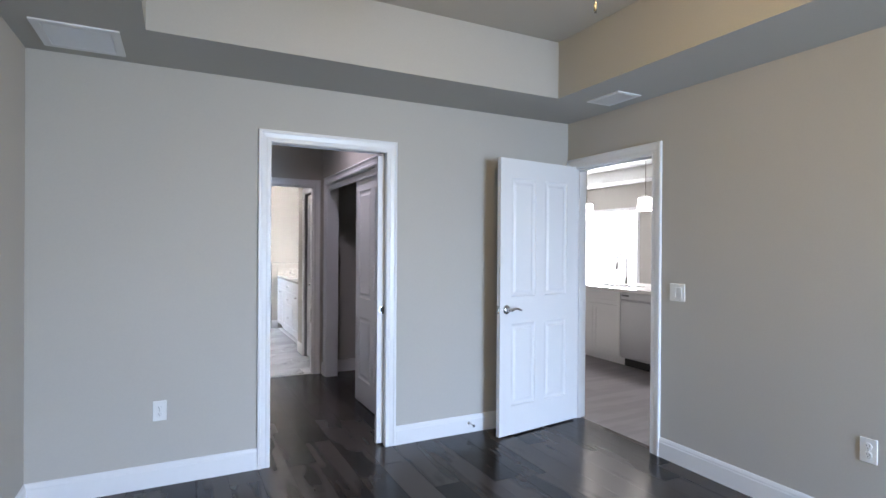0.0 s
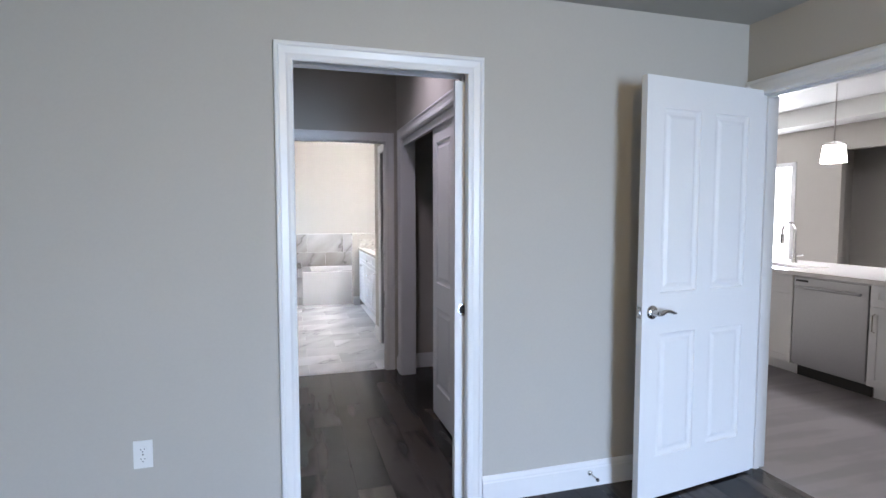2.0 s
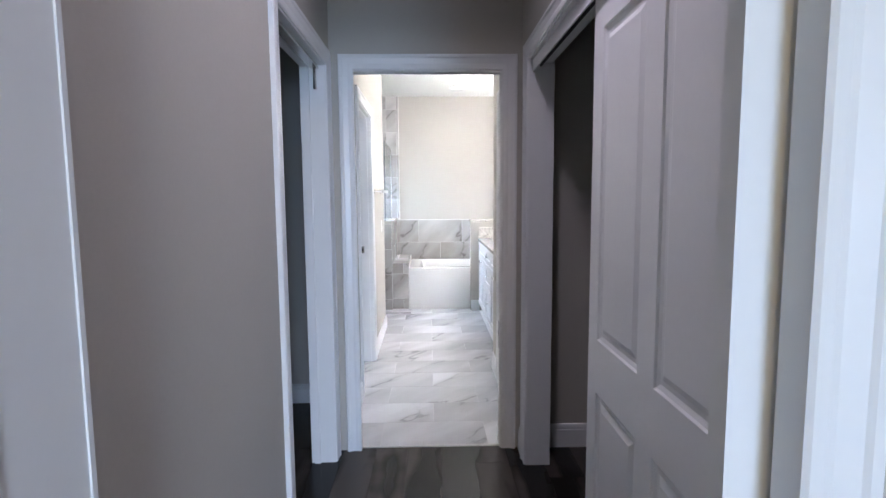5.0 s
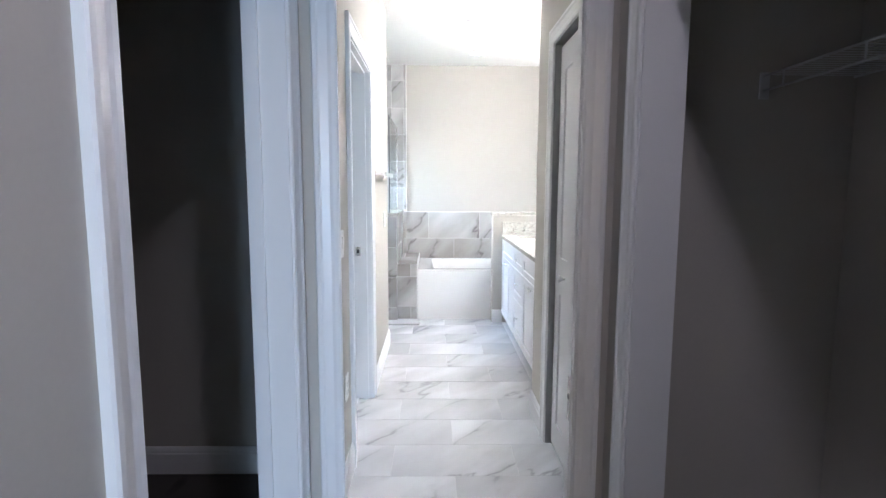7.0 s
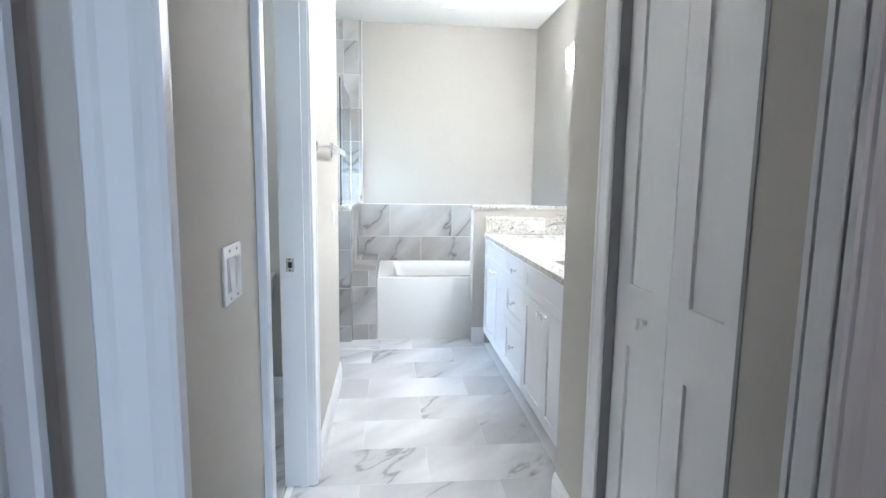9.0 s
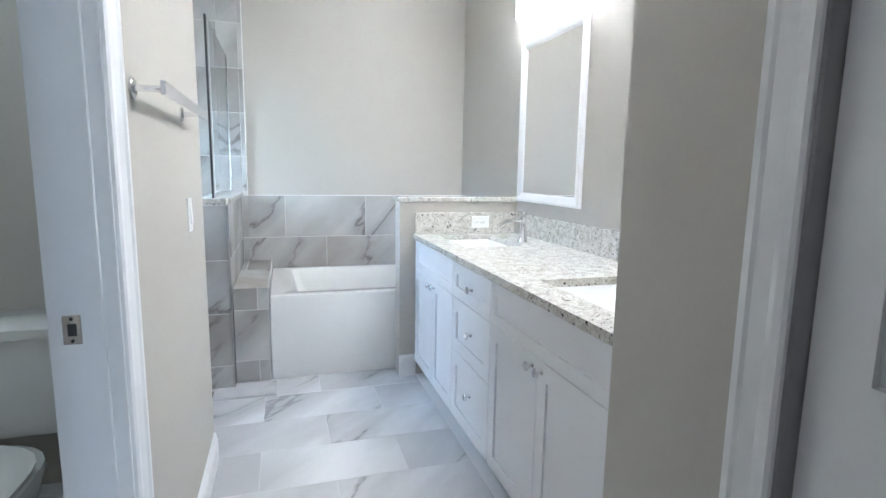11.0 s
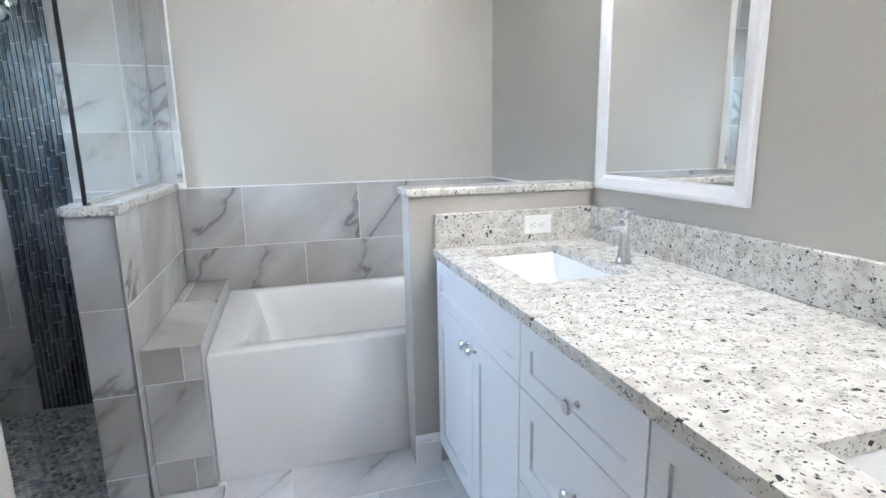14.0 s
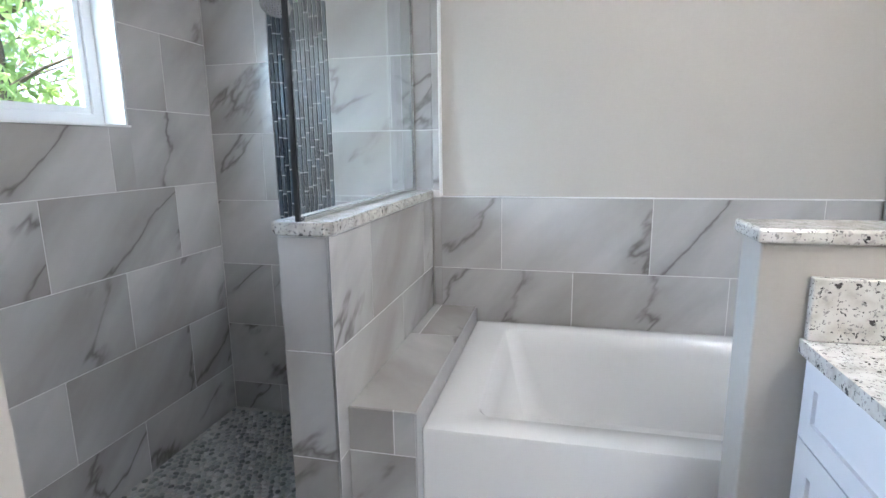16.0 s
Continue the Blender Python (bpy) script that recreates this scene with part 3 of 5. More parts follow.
def lever(d, x, z, side):
    """Lever handle with a round rose on one face of a door; side -1 is the front."""
    y = 0 if side < 0 else 0.035
    ax = "-y" if side < 0 else "y"
    bm = lathe([(0.034, 0), (0.034, 0.004), (0.029, 0.010), (0.016, 0.014), (0.012, 0.045)], (x, y, z), ax, 24)
    r = part("rose", bm, "nickel", d, "satin nickel rose", smooth=True)
    yy = y + side * 0.050
    pts = [(x - 0.006, yy, z), (x + 0.012, yy, z + 0.001), (x + 0.04, yy, z + 0.010), (x + 0.066, yy, z + 0.008), (x + 0.088, yy, z - 0.001), (x + 0.108, yy + 0.003, z - 0.005)]
    part("lever", tube(pts, [0.012, 0.012, 0.0095, 0.008, 0.008, 0.005], 12), "nickel", r, "curved satin nickel lever", smooth=True)


LX, LY = 2.785, 4.150
leaf_angle = math.degrees(math.atan2(LY - 4.037, LX - 1.988))
leaf = panel_door("bedroom_door", pose(1.988, 4.016, 0.012, 0, 0, leaf_angle), 0.81, 2.045, "white moulded four-panel door standing open against the wall")
lever(leaf, 0.062, 0.93, -1)
lever(leaf, 0.062, 0.93, 1)
bm = box(-0.0015, 0.0, 0.006, 0.029, 0.902, 0.958)
box(-0.007, -0.0015, 0.011, 0.024, 0.918, 0.942, 0.002, bm=bm)
part("latch_plate", bm, "nickel", leaf, "satin nickel latch plate on the edge")
for z in (0.2, 1.0, 1.82):
    part("hinge", tube([(0.815, 0.040, z), (0.815, 0.040, z + 0.09)], 0.007, 10), "nickel", leaf, "satin nickel hinge barrel", smooth=True)

stop_ob = thing("door_stop", (1.86, 4.236, 0.075), "brass spring door stop on the baseboard", "door stop")
part("base", lathe([(0.012, 0), (0.012, 0.006), (0.006, 0.010)], (1.86, 4.236, 0.075), "-y", 14), "nickel", stop_ob, smooth=True)
part("rod", tube([(1.86, 4.228, 0.075), (1.86, 4.166, 0.073)], 0.005, 8), "nickel", stop_ob, smooth=True)
part("tip", lathe([(0.008, 0), (0.009, 0.006), (0.006, 0.012)], (1.86, 4.166, 0.073), "-y", 12), "slot_dark", stop_ob, "dark rubber tip", smooth=True)


def pull(d, m0, x, z, y, side):
    """Round flush pull let into a door's face."""
    p = part("flush_pull", lathe([(0.030, 0.0), (0.030, 0.0025), (0.024, 0.003), (0.022, 0.0008)], (x, y, z), "-y" if side < 0 else "y", 24), "nickel", d, "dark round flush pull", smooth=True)
    part("pull_cup", lathe([(0.021, 0.0), (0.021, 0.0016)], (x, y, z), "-y" if side < 0 else "y", 20), "slot_dark", p)


pd = panel_door("pocket_door", pose(1.146, 4.2975, 0.012), 0.78, 2.022, "white pocket door pushed almost fully into the wall", rows=((0.21, 0.82), (1.02, 1.90)), stile=0.11)
pull(pd, None, 0.044, 0.94, 0, -1)
pd2 = panel_door("pocket_door", pose(1.206, 6.5875, 0.012), 0.80, 2.022, "white bathroom pocket door pushed fully into the wall")
bm = box(-0.002, 0, 0.006, 0.029, 0.55, 0.70)
part("edge_pull", bm, "nickel", pd2, "satin nickel edge plate")
part("pull_slot", lathe([(0.010, 0.002), (0.010, 0.0032)], (0, 0.0175, 0.63), "-x", 16), "slot_dark", pd2)

sl = panel_door("sliding_closet_door", pose(1.352, 5.455, 0.012, 0, 0, -90), 0.91, 2.0, "white moulded sliding closet door pushed to the near side", "sliding closet doors", stile=0.085, mid=0.10, rows=((0.21, 0.76), (0.93, 1.88)))
copy_thing(sl, pose(1.396, 5.47, 0.012, 0, 0, -90))

track = thing("closet_track", (1.38, 5.5, 2.0), "white metal sliding door track under the closet head", "door track")
part("channel", box(1.338, 1.43, 4.58, 6.365, 2.030, 2.047, 0.002), "trim_white", track)
part("fascia", box(1.334, 1.340, 4.575, 6.367, 1.990, 2.046, 0.001), "trim_white", track)
part("rail", box(1.368, 1.376, 4.58, 6.36, 2.013, 2.030, 0.001), "slot_dark", track, "dark roller rail")
track2 = thing("closet_track", (0.26, 6.0, 2.03), "metal door track under the walk-in closet head", "door track")
part("channel", box(0.262, 0.300, 5.63, 6.40, 2.012, 2.026, 0.002), "nickel", track2)
part("guide", box(0.275, 0.288, 6.385, 6.405, 1.915, 2.012, 0.002), "nickel", track2)

SHAKER = ((0.0, 0.0), (0.001, 0.008), (0.004, 0.009))
for k, y in enumerate((7.546, 7.2405)):
    bd = panel_door("bifold_door_leaf", pose(1.368, y, 0.015, 0, 0, -90), 0.303, 2.02, "white flat-panel bifold closet door leaf, closed", "bifold closet doors", thick=0.03, cols=1, stile=0.085, rows=((0.13, 0.808), (0.992, 1.90)), steps=SHAKER)
    if k == 0:
        part("knob", lathe([(0.008, 0), (0.007, 0.012), (0.016, 0.020), (0.018, 0.028), (0.013, 0.034)], (0.192, 0, 0.905), "-y", 20), "plate_white", bd, "small white round knob", smooth=True)


def wire_shelf(x, y0, y1, z, label):
    s = thing("wire_closet_shelf", (x, (y0 + y1) / 2, z), label, "closet shelf")
    for dx, dz, r in ((0, 0.0, 0.0035), (0, -0.045, 0.0035), (0.29, 0, 0.003), (0.15, 0, 0.003)):
        part("rail", tube([(x + dx, y0, z + dz), (x + dx, y1, z + dz)], r, 6), "wire_white", s)
    bm, n = bmesh.new(), int((y1 - y0) / 0.0254)
    for i in range(n):
        y = y0 + (i + 0.5) * (y1 - y0) / n
        box(x, x + 0.29, y - 0.0012, y + 0.0012, z + 0.002, z + 0.0045, bm=bm)
    part("cross_wire", bm, "wire_white", s)
    for i in range(int((y1 - y0) / 0.3)):
        part("drop_wire", tube([(x, y1 - 0.1 - 0.3 * i, z), (x, y1 - 0.1 - 0.3 * i, z - 0.045)], 0.003, 6), "wire_white", s)
    part("end_bracket", box(x - 0.012, x + 0.02, y1 - 0.006, y1, z - 0.07, z + 0.012, 0.002), "wire_white", s, "white plastic wall bracket")


wire_shelf(1.775, 4.38, 6.566, 1.70, "white wire shelf with hanging rail in the closet")


# ---- plates, vents and small wall things ----
def outlet(at, facing, label, wide=False):
    """Duplex receptacle plate; facing is the way out of the wall. Local: x across, -y out."""
    o = thing("outlet", (0, 0, 0), label, "outlet", "outlets")
    part("plate", box(-0.036, 0.036, -0.006, 0, -0.058, 0.058, 0.003), "plate_white", o)
    for z in (-0.02, 0.02):
        r = part("receptacle", lathe([(0.0165, 0), (0.0165, 0.0085), (0.015, 0.009)], (0, 0, z), "-y", 20), "plate_white", o)
        bm = box(-0.0075, -0.0055, -0.0096, -0.004, z - 0.001, z + 0.007)
        box(0.0055, 0.0075, -0.0096, -0.004, z, z + 0.006, bm=bm)
        box(-0.002, 0.002, -0.0096, -0.004, z - 0.009, z - 0.005, bm=bm)
        part("slots", bm, "slot_dark", r)
    part("screw", lathe([(0.003, 0), (0.003, 0.0072)], (0, 0, 0), "-y", 10), "nickel", o)
    o.matrix_world = pose(*at, 0, 90 if wide else 0, facing)
    return o


def switch(at, facing, label, gangs=2):
    o = thing("light_switch", (0, 0, 0), label, "light switch", "light switches")
    w = 0.035 if gangs == 1 else 0.058
    part("plate", box(-w, w, -0.006, 0, -0.058, 0.058, 0.003), "plate_white", o)
    for i in range(gangs):
        x = 0 if gangs == 1 else (-0.023, 0.023)[i]
        r = part("rocker_frame", box(x - 0.0175, x + 0.0175, -0.008, -0.004, -0.034, 0.034, 0.001), "plate_white", o)
        bm = bmesh.new()
        t = 0.0035 * (1 if i == 0 else -1)
        v = [bm.verts.new(p) for p in ((x - 0.015, -0.0085 - max(t, 0), -0.031), (x + 0.015, -0.0085 - max(t, 0), -0.031), (x + 0.015, -0.0085 - max(-t, 0), 0.031), (x - 0.015, -0.0085 - max(-t, 0), 0.031), (x - 0.015, -0.005, -0.031), (x + 0.015, -0.005, -0.031), (x + 0.015, -0.005, 0.031), (x - 0.015, -0.005, 0.031))]
        for f in ((0, 1, 2, 3), (4, 5, 6, 7), (0, 1, 5, 4), (2, 3, 7, 6), (1, 2, 6, 5), (0, 3, 7, 4)):
            bm.faces.new([v[k] for k in f])
        part("rocker", bm, "plate_white", r)
        for z in (-0.047, 0.047):
            part("screw", lathe([(0.0028, 0), (0.0028, 0.0066)], (x, 0, z), "-y", 10), "nickel", o)
    o.matrix_world = pose(*at, 0, 0, facing)
    return o


outlet((-0.198, 4.25, 0.437), 0, "white duplex outlet low on the bedroom wall")
outlet((2.80, 2.087, 0.455), 270, "white duplex outlet low on the side wall")
switch((2.80, 3.157, 1.114), 270, "white double rocker switch beside the doorway")
switch((0.35, 7.082, 1.112), 90, "white double rocker switch on the bathroom wall")
outlet((0.35, 7.17, 0.46), 90, "white outlet low on the bathroom wall")
switch((0.35, 9.014, 1.105), 90, "white single slide switch by the shower", 1)


def strike(at, facing):
    o = thing("strike_plate", (0, 0, 0), "satin nickel strike plate on the jamb", "strike plate")
    part("plate", box(-0.016, 0.016, -0.002, 0, -0.029, 0.029, 0.0008), "nickel", o)
    part("latch_hole", box(-0.007, 0.008, -0.0028, 0, -0.012, 0.012), "slot_dark", o)
    for z in (-0.022, 0.022):
        part("screw", lathe([(0.0035, 0.001), (0.0035, 0.0028)], (0, 0, z), "-y", 10), "slot_dark", o)
    o.matrix_world = pose(*at, 0, 0, facing)


strike((0.268, 8.158, 0.955), 0)

ret = thing("return_air_grille", (-0.547, 3.955, SO), "white return air grille in the bedroom soffit", "vent")
bm = wall_mesh("x", SO - 0.008, SO, -0.727, -0.367, 3.77, 4.14, [(-0.690, -0.404, 3.807, 4.103)])
for v in bm.verts:
    v.co.y, v.co.z = v.co.z, v.co.y
part("frame", bm, "trim_white", ret)
part("grille_panel", box(-0.689, -0.405, 3.808, 4.102, SO - 0.004, SO - 0.0005), "trim_white", ret, "white perforated panel")
for i in range(30):
    y = 3.813 + i * 0.0096
    part("slat", box(-0.686, -0.408, y, y + 0.006, SO - 0.0062, SO - 0.004), "trim_white", ret)

reg = thing("ceiling_register", (2.565, 3.50, SO), "white slatted supply register in the bedroom soffit", "vent")
bm = wall_mesh("x", SO - 0.008, SO, 2.462, 2.672, 3.355, 3.648, [(2.490, 2.644, 3.383, 3.620)])
for v in bm.verts:
    v.co.y, v.co.z = v.co.z, v.co.y
part("frame", bm, "trim_white", reg)
part("duct", box(2.490, 2.644, 3.383, 3.620, SO - 0.0015, SO - 0.0004), "slot_dark", reg, "dark duct opening")
for i in range(8):
    x = 2.496 + i * 0.0185
    part("slat", box(x, x + 0.009, 3.383, 3.620, SO - 0.010, SO - 0.002, 0.001), "trim_white", reg)

# ---- bathroom: vanity ----
def flat_slab(x0, x1, y0, y1, z0, z1, holes):
    bm = wall_mesh("x", z0, z1, x0, x1, y0, y1, holes)
    for v in bm.verts:
        v.co.y, v.co.z = v.co.z, v.co.y
    return bm


def rrect(bm, cx, cy, w, d, r, z, n=5):
    """A ring of points: a rectangle with rounded corners, at a height."""
    ring = []
    for qx, qy, a0 in ((1, 1, 0), (-1, 1, 90), (-1, -1, 180), (1, -1, 270)):
        for k in range(n + 1):
            a = radians(a0 + 90 * k / n)
            ring.append(bm.verts.new((cx + qx * (w / 2 - r) + r * math.cos(a), cy + qy * (d / 2 - r) + r * math.sin(a), z)))
    return ring


def loft(bm, rings, first=True, last=True):
    n = len(rings[0])
    for a, b in zip(rings, rings[1:]):
        for k in range(n):
            bm.faces.new((a[k], a[(k + 1) % n], b[(k + 1) % n], b[k]))
    if first:
        bm.faces.new(rings[0])
    if last:
        bm.faces.new(rings[-1])
    return bm


def knob(parent, x, y, z):
    part("knob", lathe([(0.009, 0), (0.0085, 0.003), (0.0055, 0.008), (0.006, 0.016), (0.0155, 0.021), (0.0165, 0.026), (0.012, 0.030)], (x, y, z), "-x", 20), "chrome", parent, "round chrome knob", smooth=True)


def front(parent, name, y0, y1, z0, z1, rail=0.058, x=1.44):
    """Shaker front: a flat frame with a sunk flat panel, facing -x."""
    bm = wall_mesh("y", x - 0.019, x, y0, y1, z0, z1, [(y0 + rail, y1 - rail, z0 + rail, z1 - rail)])
    f = part(name, bm, "cabinet_white", parent)
    part("centre_panel", box(x - 0.011, x - 0.002, y0 + rail - 0.001, y1 - rail + 0.001, z0 + rail - 0.001, z1 - rail + 0.001), "cabinet_white", f)
    return f


CT = 0.888  # countertop height
group = "vanity cabinet units"
for label, y0, y1, kind in (("white shaker sink cabinet with two doors", 9.336, 10.075, "sink"), ("white shaker cabinet with three drawers", 8.858, 9.334, "drawers"), ("white shaker sink cabinet with two doors", 7.985, 8.856, "sink")):
    u = thing("vanity_cabinet", (1.75, (y0 + y1) / 2, 0), label, "cabinet", group)
    bm = box(1.4415, 2.085, y0, y1, 0.10, 0.60 if kind == "sink" else CT - 0.032)
    if kind == "sink":  # open at the top, for the basin
        for a0, a1, b0, b1 in ((1.4415, 1.4555, y0, y1), (2.07, 2.085, y0, y1), (1.4555, 2.07, y0, y0 + 0.015), (1.4555, 2.07, y1 - 0.015, y1)):
            box(a0, a1, b0, b1, 0.601, CT - 0.032, bm=bm)
    part("body", bm, "cabinet_white", u)
    part("toe_kick", box(1.505, 1.52, y0, y1, 0, 0.10), "cabinet_white", u)
    g = 0.002
    if kind == "sink":
        front(u, "false_front", y0 + g, y1 - g, 0.690, CT - 0.036, 0.045)
        mid = (y0 + y1) / 2 + (-0.02 if y0 > 9 else 0.035)
        a = front(u, "door", y0 + g, mid - g, 0.105, 0.686)
        b = front(u, "door", mid + g, y1 - g, 0.105, 0.686)
        knob(a, 1.421, mid - 0.032, 0.652)
        knob(b, 1.421, mid + 0.032, 0.652)
    else:
        for z0, z1, kz in ((0.690, CT - 0.036, 0.770), (0.435, 0.686, 0.572), (0.105, 0.431, 0.295)):
            d = front(u, "drawer", y0 + g, y1 - g, z0, z1, 0.06 if z1 - z0 > 0.2 else 0.052)
            knob(d, 1.421, 9.068, kz)
filler = thing("vanity_end_panel", (1.75, 10.087, 0), "white filler strip at the vanity's end", "cabinet")
part("strip", box(1.432, 2.08, 10.077, 10.099, 0.10, CT - 0.032, 0.001), "cabinet_white", filler)

SINKS = ((1.545, 1.865, 9.52, 10.01), (1.535, 1.855, 8.215, 8.685))
top_ob = thing("vanity_countertop", (1.75, 9.0, CT - 0.03), "speckled cream granite countertop with two sink cutouts", "countertop")
bm = flat_slab(1.414, 2.088, 7.963, 10.098, CT - 0.03, CT, SINKS)
bmesh.ops.bevel(bm, geom=[e for e in bm.edges if len(e.link_faces) == 2 and e.calc_face_angle() > 1.0], offset=0.003, segments=2, affect="EDGES")
part("slab", bm, "granite", top_ob)
part("backsplash", box(2.066, 2.088, 7.965, 10.076, CT + 0.0005, CT + 0.130, 0.003), "granite", top_ob)
part("side_splash", box(1.420, 2.088, 10.077, 10.098, CT + 0.0005, CT + 0.130, 0.003), "granite", top_ob)

for x0, x1, y0, y1 in SINKS:
    cx, cy, w, d = (x0 + x1) / 2, (y0 + y1) / 2, x1 - x0, y1 - y0
    s = thing("undermount_sink", (cx, cy, CT - 0.18), "white rectangular porcelain undermount sink", "sink", "vanity sinks")
    bm, z = bmesh.new(), CT - 0.0305
    rings = [rrect(bm, cx, cy, w + 0.05, d + 0.05, 0.02, z), rrect(bm, cx, cy, w + 0.008, d + 0.008, 0.018, z), rrect(bm, cx, cy, w - 0.012, d - 0.03, 0.03, z - 0.02), rrect(bm, cx, cy, w - 0.045, d - 0.17, 0.035, z - 0.085), rrect(bm, cx, cy, w - 0.075, d - 0.27, 0.03, z - 0.125), rrect(bm, cx, cy, 0.05, 0.05, 0.02, z - 0.138)]
    loft(bm, rings, first=False)
    low = [rrect(bm, cx, cy, w + 0.05, d + 0.05, 0.02, z - 0.012), rrect(bm, cx, cy, w + 0.01, d, 0.03, z - 0.03), rrect(bm, cx, cy, w - 0.06, d - 0.20, 0.04, z - 0.15)]
    loft(bm, [rings[0], *low], first=False)
    part("basin", bm, "porcelain", s, smooth=True)
    part("drain", lathe([(0.022, 0), (0.022, 0.004), (0.016, 0.006)], (cx, cy, z - 0.138), "z", 20), "chrome", s, "round chrome drain", smooth=True)


def faucet(x, y):
    f = thing("faucet", (x, y, CT), "chrome single-lever bathroom faucet on the countertop", "faucet", "bathroom faucets")
    body = part("body", lathe([(0.026, 0), (0.026, 0.005), (0.0225, 0.012), (0.0185, 0.045), (0.0165, 0.085), (0.0160, 0.134), (0.0175, 0.137), (0.0175, 0.170), (0.016, 0.172)], (x, y, CT), "z", 28), "chrome", f, smooth=True)
    bm = bmesh.new()
    prof = [(-0.01, 0.130, 0.112, 0.015), (-0.05, 0.129, 0.112, 0.017), (-0.09, 0.125, 0.110, 0.020), (-0.115, 0.119, 0.104, 0.022), (-0.130, 0.108, 0.094, 0.023), (-0.136, 0.096, 0.088, 0.023)]
    rings = []
    for dx, zt, zb, hw in prof:
        rings.append([bm.verts.new((x + dx, y + s * hw, CT + z)) for s, z in ((-1, zb + 0.006), (-1, zt), (-0.8, zt + 0.0015), (0.8, zt + 0.0015), (1, zt), (1, zb + 0.006), (0.7, zb), (-0.7, zb))])
    loft(bm, rings)
    part("spout", bm, "chrome", f, "flat arched spout", smooth=True)
    bm = box(x - 0.075, x + 0.020, y - 0.018, y + 0.018, CT + 0.1725, CT + 0.1785, 0.002)
    for v in bm.verts:
        v.co.z += max(0, (x - v.co.x)) * 0.06
    part("lever", bm, "chrome", f, "flat lever plate")


faucet(1.925, 9.651)
faucet(1.912, 8.43)


def mirror(y0, y1, z0, z1):
    m = thing("framed_mirror", (2.08, (y0 + y1) / 2, z0), "rectangular wall mirror in a wide white frame", "mirror", "vanity mirrors")
    bm, fw = bmesh.new(), 0.054
    rings = []
    for o, h in ((0, 0), (0, 0.018), (0.006, 0.024), (0.016, 0.024), (0.043, 0.016), (0.049, 0.012), (fw, 0.010), (fw, 0.0)):
        c = 2.0885 - h
        rings.append([bm.verts.new(p) for p in ((c, y0 + o, z0 + o), (c, y1 - o, z0 + o), (c, y1 - o, z1 - o), (c, y0 + o, z1 - o))])
    for r, s in zip(rings, rings[1:] + rings[:1]):
        for k in range(4):
            bm.faces.new((r[k], r[(k + 1) % 4], s[(k + 1) % 4], s[k]))
    part("frame", bm, "trim_white", m)
    part("glass", box(2.0815, 2.0855, y0 + fw - 0.002, y1 - fw + 0.002, z0 + fw - 0.002, z1 - fw + 0.002), "mirror", m, "clear mirror glass")


mirror(9.338, 10.062, 1.092, 2.04)
mirror(8.072, 8.816, 1.092, 2.04)

bar = thing("vanity_light", (2.06, 9.69, 2.3), "chrome vanity light bar with white glass shades, lit", "wall lamp", "vanity lights")
part("back_plate", box(2.068, 2.088, 9.57, 9.81, 2.27, 2.37, 0.004), "chrome", bar)
part("bar", tube([(2.03, 9.40, 2.33), (2.03, 9.98, 2.33)], 0.009, 10), "chrome", bar, smooth=True)
for y in (9.60, 9.78):
    part("arm", tube([(2.07, y, 2.32), (2.03, y, 2.33)], 0.008, 8), "chrome", bar, smooth=True)
for y in (9.44, 9.69, 9.94):
    c = part("cap", lathe([(0.012, 0.02), (0.03, 0.0), (0.032, -0.02), (0.030, -0.022)], (2.03, y, 2.31), "z", 20), "chrome", bar, smooth=True)
    part("shade", lathe([(0.030, 0.0), (0.052, -0.006), (0.055, -0.02), (0.055, -0.145), (0.050, -0.150)], (2.03, y, 2.288), "z", 24), "vanity_glass", bar, "lit white glass shade", smooth=True)

copy_thing(bar, pose(2.06, 8.444, 2.3))

pw = thing("pony_wall", (1.7, 10.16, 0), "painted half wall between vanity and tub", "half wall")
part("core", box(1.327, 2.09, 10.10, 10.222, 0, 1.082, 0.004), "wall_paint", pw)
part("cap", box(1.316, 2.088, 10.086, 10.245, 1.083, 1.113, 0.006), "granite", pw, "speckled granite cap")

B(1.328, 10.10, 1.43, 10.10, 0, -1, "short white baseboard at the half wall")

outlet((1.832, 10.077, 0.958), 0, "white duplex outlet laid sideways on the granite splash", wide=True)

# ---- bathroom: tub, ledge, shower ----
tub = thing("bathtub", (1.33, 10.71, 0), "white acrylic alcove bathtub with a plain apron", "bathtub")
bm = bmesh.new()
X0, X1, Y0, Y1, RZ = 0.572, 2.078, 10.235, 11.186, 0.516
cx, cy, w, d = (X0 + X1) / 2, (Y0 + Y1) / 2, X1 - X0, Y1 - Y0
rings = [rrect(bm, cx, cy, w, d, 0.008, 0.0), rrect(bm, cx, cy, w, d, 0.008, RZ - 0.012), rrect(bm, cx, cy, w - 0.006, d - 0.006, 0.010, RZ - 0.003), rrect(bm, cx, cy, w - 0.02, d - 0.02, 0.012, RZ)]
ix, iy, iw, iy_d = cx + 0.02, cy + 0.01, w - 0.24, d - 0.19
rings += [rrect(bm, ix, iy, iw + 0.02, iy_d + 0.02, 0.06, RZ), rrect(bm, ix, iy, iw, iy_d, 0.055, RZ - 0.008), rrect(bm, ix, iy, iw - 0.05, iy_d - 0.04, 0.06, RZ - 0.10), rrect(bm, ix, iy, iw - 0.20, iy_d - 0.16, 0.10, 0.16), rrect(bm, ix, iy, iw - 0.30, iy_d - 0.26, 0.10, 0.125)]
loft(bm, rings)
part("shell", bm, "acrylic", tub, smooth=True)
